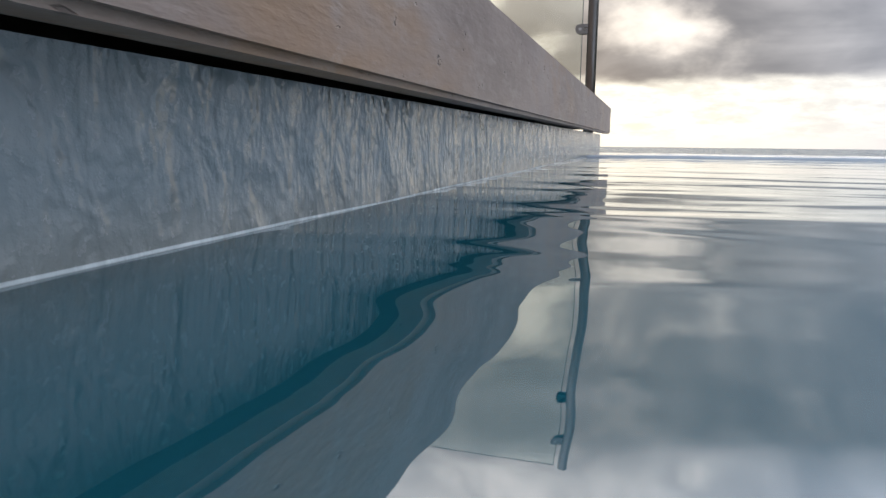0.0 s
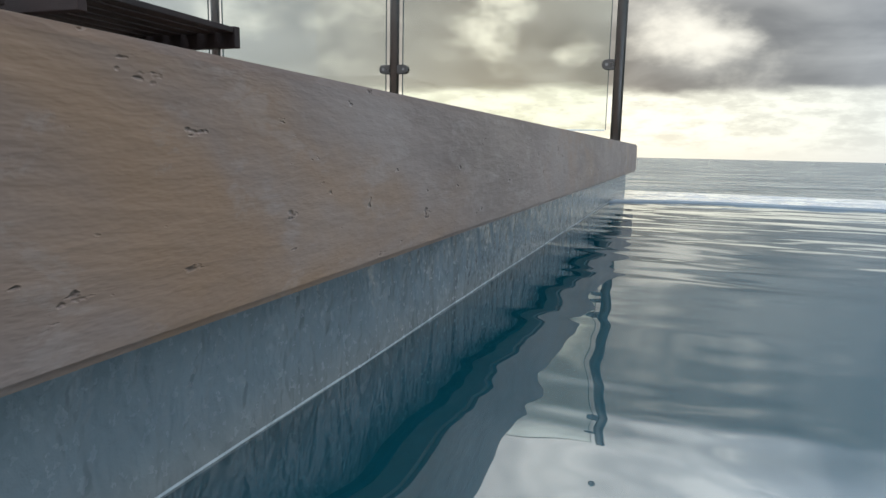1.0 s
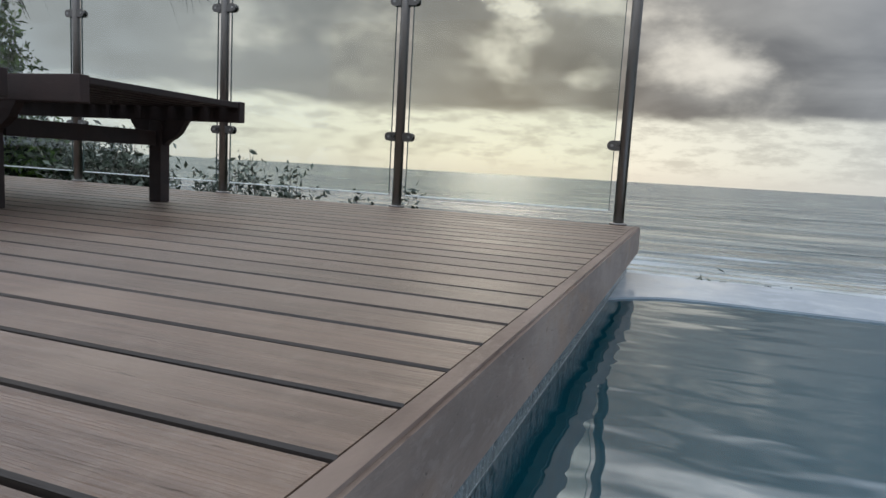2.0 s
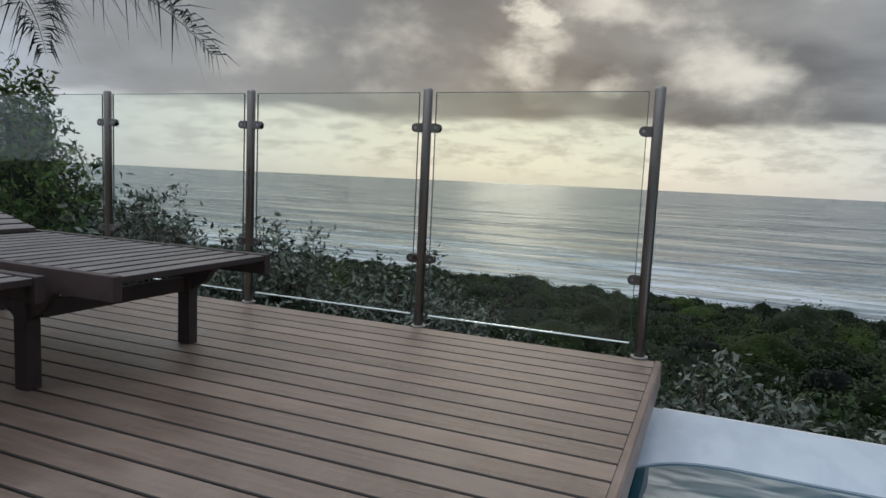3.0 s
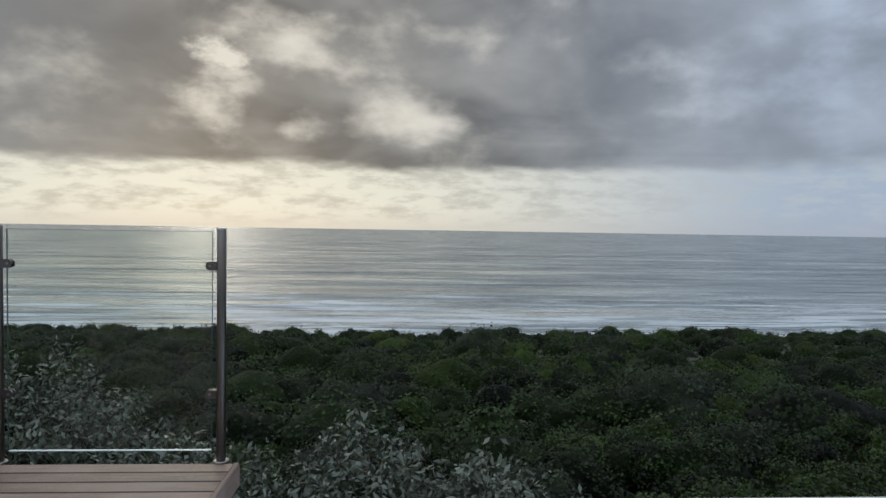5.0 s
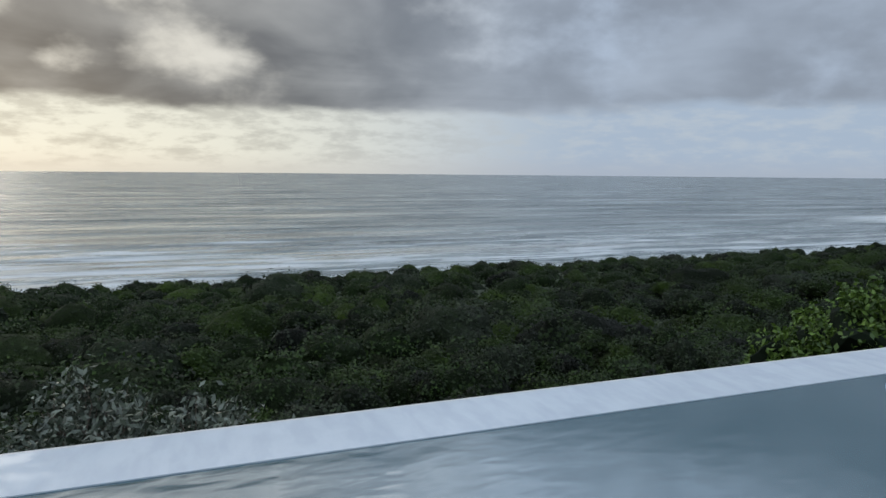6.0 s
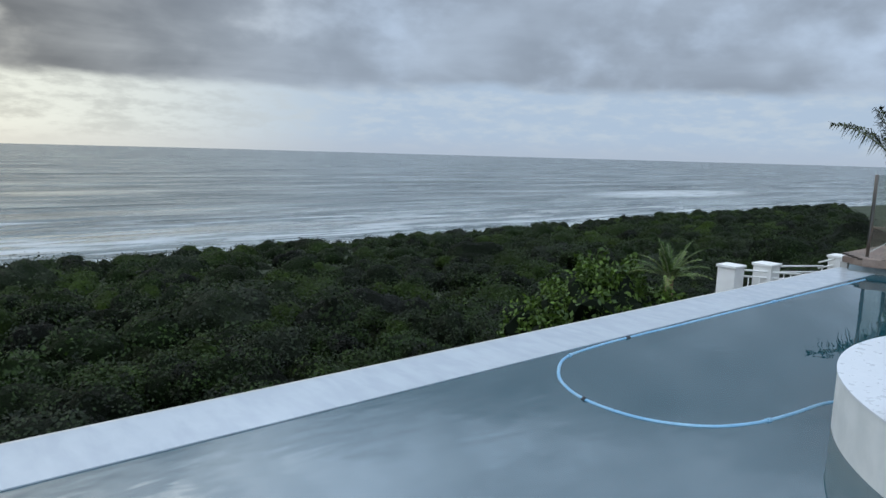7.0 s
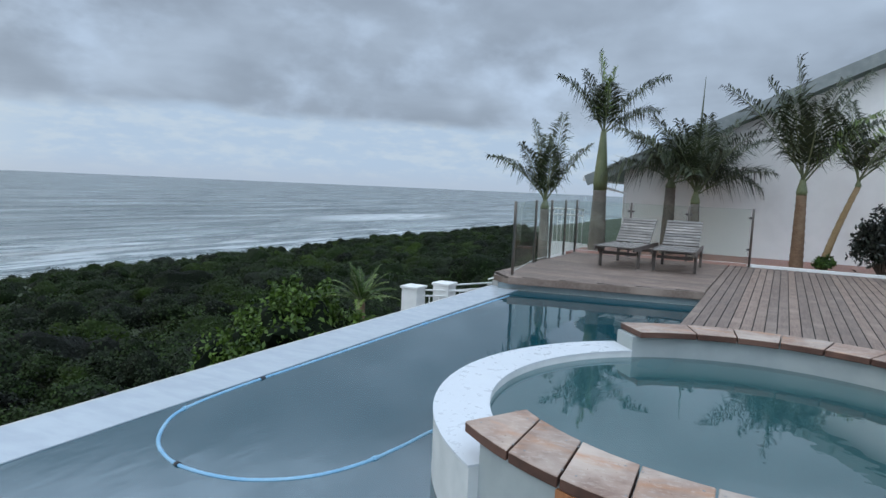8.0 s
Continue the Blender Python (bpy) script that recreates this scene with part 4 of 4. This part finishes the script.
palm((18.9, -4.5, -0.02), 1.55, 0.12, 0.35, 2.25, "large palm with old leaf bases on its trunk", 15, (0.0, 0.02), bark=BROWN_BARK, leaf_len=0.75, hang=0.3, fresh=(3,),
     aims=((117, 55, 0.75, 1.1), (125, 72, 0.5, 1.0), (90, 84, 0.25, 1.1), (-63, 58, 0.75, 0.85), (-63, 70, 0.8, 1.1), (-50, 76, 0.7, 1.05), (207, 60, 0.8, 0.9), (27, 70, 0.6, 1.0), (150, 65, 0.8, 0.9), (-110, 56, 0.9, 0.9)))
palm((19.0, -4.95, -0.02), 1.75, 0.065, 0.15, 1.75, "slim leaning palm with a yellow cane-like trunk", 16, (0.05, -0.52), bark=OLD_BARK, leaf_len=0.6, hang=0.2, fresh=(1, 2),
     aims=((117, 65, 0.6, 0.9), (-63, 62, 0.5, 1.0), (-63, 46, 0.8, 1.0), (60, 80, 0.4, 0.9), (207, 56, 0.9, 0.8), (27, 65, 0.7, 0.9)))
# DARK_LEAF here puts the fronds' backlit darkness into their colour
palm((-9.1, 2.75, -1.6), 4.35, 0.16, 0.3, 3.9, "tall palm leaning its feathery fronds over the fence", 17, leaf_mat=DARK_LEAF, leaf_len=0.95, hang=0.7, wide=0.0095, lift=(0.1, 1.1),
     aims=((10, 10, 1.2, 1.0), (352, 24, 1.1, 0.9), (75, 50, 1.2, 1.0), (120, 20, 1.2, 1.0), (165, 45, 1.2, 1.0), (205, 10, 1.2, 1.0), (240, 35, 1.2, 1.0), (285, 25, 1.2, 1.0), (320, 66, 1.2, 0.9), (185, 70, 1.2, 0.9)))

shrub((18.9, -6.0, -0.02), (0.55, 0.55), 1.35, 2600, 0.06, DARK_LEAF, "dark purple-green leafy bush on the paving", 31)
shrub((18.8, -5.0, -0.02), (0.22, 0.22), 0.35, 500, 0.05, GREEN, "small tuft of green leaves at the palm's foot", 32)
S = "silvery-green seaside shrub with small leaves beyond the fence"
shrub((0.45, 2.9, -2.65), (1.0, 1.0), 2.0, 9500, 0.045, SILVER, S, 41, group="silvery shrubs", core=0.75)
shrub((1.75, 2.35, -2.75), (1.15, 0.95), 1.95, 9500, 0.045, SILVER, S, 42, group="silvery shrubs", core=0.75)
shrub((-1.3, 3.0, -2.6), (1.1, 1.1), 1.9, 10000, 0.042, SILVER, S, 43, group="silvery shrubs", core=0.8)
shrub((-2.9, 3.6, -2.6), (1.3, 1.2), 2.5, 13000, 0.042, SILVER, S, 44, group="silvery shrubs", core=0.85)
shrub((-4.6, 3.4, -2.4), (1.5, 1.2), 2.55, 15000, 0.042, SILVER, S, 45, group="silvery shrubs", core=0.85)
shrub((-6.4, 2.9, -2.2), (1.3, 1.2), 2.8, 15000, 0.046, SILVER, S, 46, group="silvery shrubs", core=0.95)
shrub((-7.7, 2.2, -2.2), (1.4, 1.3), 3.9, 24000, 0.05, GREEN, "tall leafy green bush beside the fence", 47, core=0.85)
B = "big yellow-green bush with glossy leaves below the pool"
shrub((17.35, 7.4, -4.75), (1.9, 2.1), 3.5, 15000, 0.085, LIME, B, 48, core=1.1, group="glossy bushes", slim=0.5)
shrub((17.9, 9.6, -5.7), (1.8, 1.6), 3.0, 9000, 0.085, LIME, B, 49, core=1.1, group="glossy bushes", slim=0.5)


shrub((17.0, 5.1, -4.75), (0.95, 0.9), 2.95, 6000, 0.085, LIME, B, 50, core=1.1, group="glossy bushes", slim=0.5)


def cycad(at, seed):
    rng = np.random.default_rng(seed)
    c = thing("cycad", at, "low cycad with a rosette of stiff green fronds", "cycad")
    bm = bmesh.new()
    tube(bm, [(0, 0, -2.5), (0, 0, 0.0)], [0.12, 0.1], 10)
    part("trunk", bm, BROWN_BARK, c)
    for k in range(22):
        az, el = k * 2.4, 0.35 + 1.05 * (k % 6) / 6
        br, bl = bmesh.new(), bmesh.new()
        frond_mesh(br, bl, (0, 0, 0), (math.cos(az) * math.cos(el), math.sin(az) * math.cos(el), math.sin(el)), 1.15, 0.9, 46, 0.2, rng, wide=0.011)
        fr = part("frond", bl, FRESH if k % 3 == 0 else GREEN, c)
        part("midrib", br, SHAFT, fr)


cycad((17.65, 5.5, -1.75), 51)


def woods(name, crowns, fine, leaves, size, seed, label, one=False):
    """Treetops: lumpy domes of foliage with loose leaves on them, each tree with its own green."""
    rng = np.random.default_rng(seed)
    dome = bmesh.new()
    bmesh.ops.create_icosphere(dome, subdivisions=fine, radius=1)
    bmesh.ops.delete(dome, geom=[v for v in dome.verts if v.co.z < -0.45], context="VERTS")
    dome.verts.index_update()
    unit = np.array([v.co[:] for v in dome.verts])
    tri = np.array([[v.index for v in f.verts] for f in dome.faces])
    dome.free()
    usual = 1.3 if one else sum(c[3] for c in crowns) / len(crowns)
    all_v, all_f, cs, ns, kinds, whole, count = [], [], [], [], [], [], 0
    for x, y, z, r, hgt in crowns:
        size3 = np.array((r, r, hgt))
        count_here = int(leaves * min(1.7, max(0.6, (r / usual) ** 2)))
        knobs = 17
        way = rng.normal(0, 1, (knobs, 3))
        way[:, 2] = np.abs(way[:, 2]) * 0.9 - 0.15
        way /= np.linalg.norm(way, axis=1)[:, None]
        rad = r * rng.uniform(0.22, 0.5, knobs)
        kind = rng.uniform(0, 1, (1, 3))
        spray = np.clip(kind + rng.normal(0, 0.3, (knobs, 1)) * (1, 0.3, 0.3), 0, 1)

        def lobes(u):
            lift = np.sqrt(np.clip(1 - (2 - 2 * u @ way.T) / (1.3 * rad / r) ** 2, 0, 1)) * rad / r * 0.85
            return lift.max(axis=1), lift.argmax(axis=1)

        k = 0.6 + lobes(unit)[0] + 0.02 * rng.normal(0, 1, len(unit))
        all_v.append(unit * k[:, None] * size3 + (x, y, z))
        all_f.append(tri + count)
        count += len(unit)
        u = rng.normal(0, 1, (count_here, 3))
        u[:, 2] = np.abs(u[:, 2]) - 0.25
        u /= np.linalg.norm(u, axis=1)[:, None]
        lift, pick = lobes(u)
        cs.append(u * ((0.65 + lift) * rng.uniform(0.92, 1.16, count_here))[:, None] * size3 + (x, y, z))
        ns.append((u - 0.8 * way[pick]) * 1.6 + (0, 0, 0.35))
        kinds.append(spray[pick])
        whole.append(np.repeat(kind, len(tri), axis=0))
    me = bpy.data.meshes.new(name)
    me.from_pydata(np.concatenate(all_v).tolist(), [], np.concatenate(all_f).tolist())
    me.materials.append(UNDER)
    me.polygons.foreach_set("use_smooth", np.ones(len(me.polygons), dtype=bool))
    ob = tagged(new(name, me), label, "bush", "coastal scrub") if one else tagged(new(name, me), label, "woods", kind="stuff")
    lv = leaf_cloud("leaves" if one else "treetop_leaves", np.concatenate(cs), np.concatenate(ns), size, CANOPY, ob, 0.65, 0.4)
    for mesh, rows in ((me, whole), (lv.data, kinds)):
        attr = mesh.attributes.new("tree_kind", "FLOAT_VECTOR", "FACE")
        attr.data.foreach_set("vector", np.concatenate(rows).reshape(-1))
    tagged(lv, kind="stuff")
    return ob


rng = np.random.default_rng(5)


def scatter(y0, y1, step, r0, r1):
    res = []
    y = y0
    while y < y1:
        x = -0.95 * y - 14
        while x < 2.6 * y + 30:
            px, py = x + rng.uniform(-0.45, 0.45) * step, y + rng.uniform(-0.45, 0.45) * step
            r = (r0 + (r1 - r0) * rng.uniform() ** 1.6) * (1.3 if rng.uniform() < 0.12 else 1)
            if px < 470 and py > 4 and not (11 < px < 22 and py < 11) and not (px < 4 and py < 7):
                hgt = r * rng.uniform(0.6, 1.2)
                z = lie(px, py) - hgt * 0.95 + float(np.clip(rng.normal(0, 0.28), -0.5, 0.4)) * r - 0.006 * py
                res.append((px, py, z, r, hgt))
            x += step
        y += step * 0.85
    return res


for i, crown in enumerate(scatter(7, 26, 2.5, 0.8, 2.3)):
    woods("bush", [crown], 3, 1500, 0.065, 600 + i, "dense rounded green coastal bush on the slope", True)
woods("middle_woods", scatter(26, 80, 4.9, 1.6, 4.4), 3, 900, 0.115, 62, "dense dark-green coastal woods on the slope")
woods("far_woods", scatter(80, 192, 7.4, 2.3, 5.8), 3, 420, 0.2, 63, "distant dark treetops before the surf")

# ---- house and stair below ----
house = thing("house", (21.0, -0.4, -0.1), "white plastered house with a grey sloping roof", "house")
bm = bmesh.new()
extrude_outline(bm, [(0, -0.3), (11, -0.3), (11, 6.95), (0, 2.05)], 0.25, pose(0, 0, 0, 0, 0, -90))
part("wall", bm, HOUSE, house)
bm = bmesh.new()
box(bm, (0.25, -0.25, -0.3), (8, 0.0, 2.05))
part("wall", bm, HOUSE, house)
bm = bmesh.new()
SL = math.degrees(math.atan(0.455))
box(bm, (-1.0, -0.45, 0.0), (12.0, 8.5, 0.12), 0.01, pose(0, 0, 2.22, 0, 0, -90) @ pose(0, 0, 0, 0, -SL, 0))
part("roof", bm, ROOF, house)
bm = bmesh.new()
box(bm, (-1.0, -0.46, -0.16), (12.0, -0.42, 0.02), 0.005, pose(0, 0, 2.22, 0, 0, -90) @ pose(0, 0, 0, 0, -SL, 0))
part("bargeboard", bm, ROOF, house)
bm = bmesh.new()
box(bm, (-0.4, 0.86, 1.78), (8.5, 1.0, 1.9), 0.02)
gutter = part("gutter", bm, WHITE_PAINT, house)
bm = bmesh.new()
tube(bm, [(-0.08, 0.92, 1.8), (-0.08, 0.6, 1.65), (-0.08, -0.06, 1.5), (-0.08, -0.06, 0.0)], 0.04, 10)
part("downpipe", bm, WHITE_PAINT, house)

rail = thing("balcony_railing", (20.0, 0.35, -0.02), "white railing beside the house corner", "railing")
for k in range(9):
    bm = bmesh.new()
    tube(bm, [(0, 0.02 + k * 0.11, 0.08), (0, 0.02 + k * 0.11, 0.95)], 0.008, 6)
    part("baluster", bm, WHITE_PAINT, rail)
for z in (0.08, 0.8, 0.95):
    bm = bmesh.new()
    tube(bm, [(0, 0, z), (0, 0.95, z)], 0.018, 8)
    part("handrail", bm, WHITE_PAINT, rail)
bm = bmesh.new()
box(bm, (-0.02, -0.2, -1.6), (0.25, 1.0, 0.06))
part("base", bm, WHITE_PAINT, rail)


def pillar(x, y, top, w=0.42):
    p = thing("stair_pillar", (x, y, -3.6), "square white plastered pillar of the garden stair", "pillar", "white stair pillars")
    bm = bmesh.new()
    box(bm, (-w / 2, -w / 2, 0), (w / 2, w / 2, top + 3.6 - 0.06), 0.012)
    part("shaft", bm, WHITE_PAINT, p)
    bm = bmesh.new()
    box(bm, (-w / 2 - 0.03, -w / 2 - 0.03, top + 3.54), (w / 2 + 0.03, w / 2 + 0.03, top + 3.6), 0.012)
    part("cap", bm, WHITE_PAINT, p)


pillars = [(17.0, 3.55, -1.02), (17.75, 3.1, -0.98), (19.9, 2.35, -0.86)]
for q in pillars:
    pillar(*q)


def stair_rail(p, q, bars):
    r = thing("stair_railing", p, "white tubular railing between the stair pillars", "railing", "white stair railings")
    d = Vector(q) - Vector(p)
    for dz in (0, -0.14):
        bm = bmesh.new()
        tube(bm, [(0, 0, dz), (d.x, d.y, d.z + dz)], 0.022, 8)
        part("handrail", bm, WHITE_PAINT, r)
    for k in range(bars):
        u = (k + 0.5) / bars
        bm = bmesh.new()
        tube(bm, [(d.x * u, d.y * u, d.z * u - 0.15), (d.x * u, d.y * u, d.z * u - 0.95)], 0.012, 6)
        part("baluster", bm, WHITE_PAINT, r)


stair_rail((17.0, 3.5, -1.12), (18.4, 2.2, -1.2), 8)
stair_rail((17.75, 3.1, -1.06), (19.3, 2.5, -1.1), 8)
stair_rail((19.3, 2.6, -1.02), (19.9, 2.35, -0.92), 3)
stair_rail((19.9, 2.35, -0.92), (21.0, 2.2, -0.95), 5)

# unseen plain wall behind the pool deck, added to block low light and bounce some
bm = bmesh.new()
box(bm, (-7.0, -9.3, -0.3), (18.0, -9.05, 3.0))
structure(finish("wall_behind", bm, HOUSE), "unseen plain wall behind the deck, added to block and bounce light")

# ---- boards, last ----
near_mesh = board_mesh("board", 5.921, 0.1105, 0.028, DECK)
lay(deck, near_mesh, [(-5.95, DECK_Y - 0.107 - 0.1195 * k, 0.0) for k in range(74)])
south_a = board_mesh("board", 5.55, 0.1105, 0.028, DECK)
lay(south, south_a, [(0.05, PS - 0.06 - 0.1195 * k, 0.0) for k in range(14)])
south_b = board_mesh("board", 9.05, 0.1135, 0.028, FAR_DECK)
lay(south, south_b, [(9.25, -3.34 - 0.1195 * k, 0.0) for k in range(46)])
tops_line = lambda x: -0.4 - (x - 13.12) * 4.75
for k in range(43):
    x = 18.24 - 0.1195 * k
    top = 0.03 if x > 13.5 else -0.05 - (13.5 - x) * 0.9
    end = -3.25 if x > 13.75 else max(-3.25, tops_line(x - 0.06) + 0.02)
    if top - end > 0.15:
        lay(platform, board_mesh("board", top - end, 0.1135, 0.028, FAR_DECK), [(x, top, 0.0)], -90)
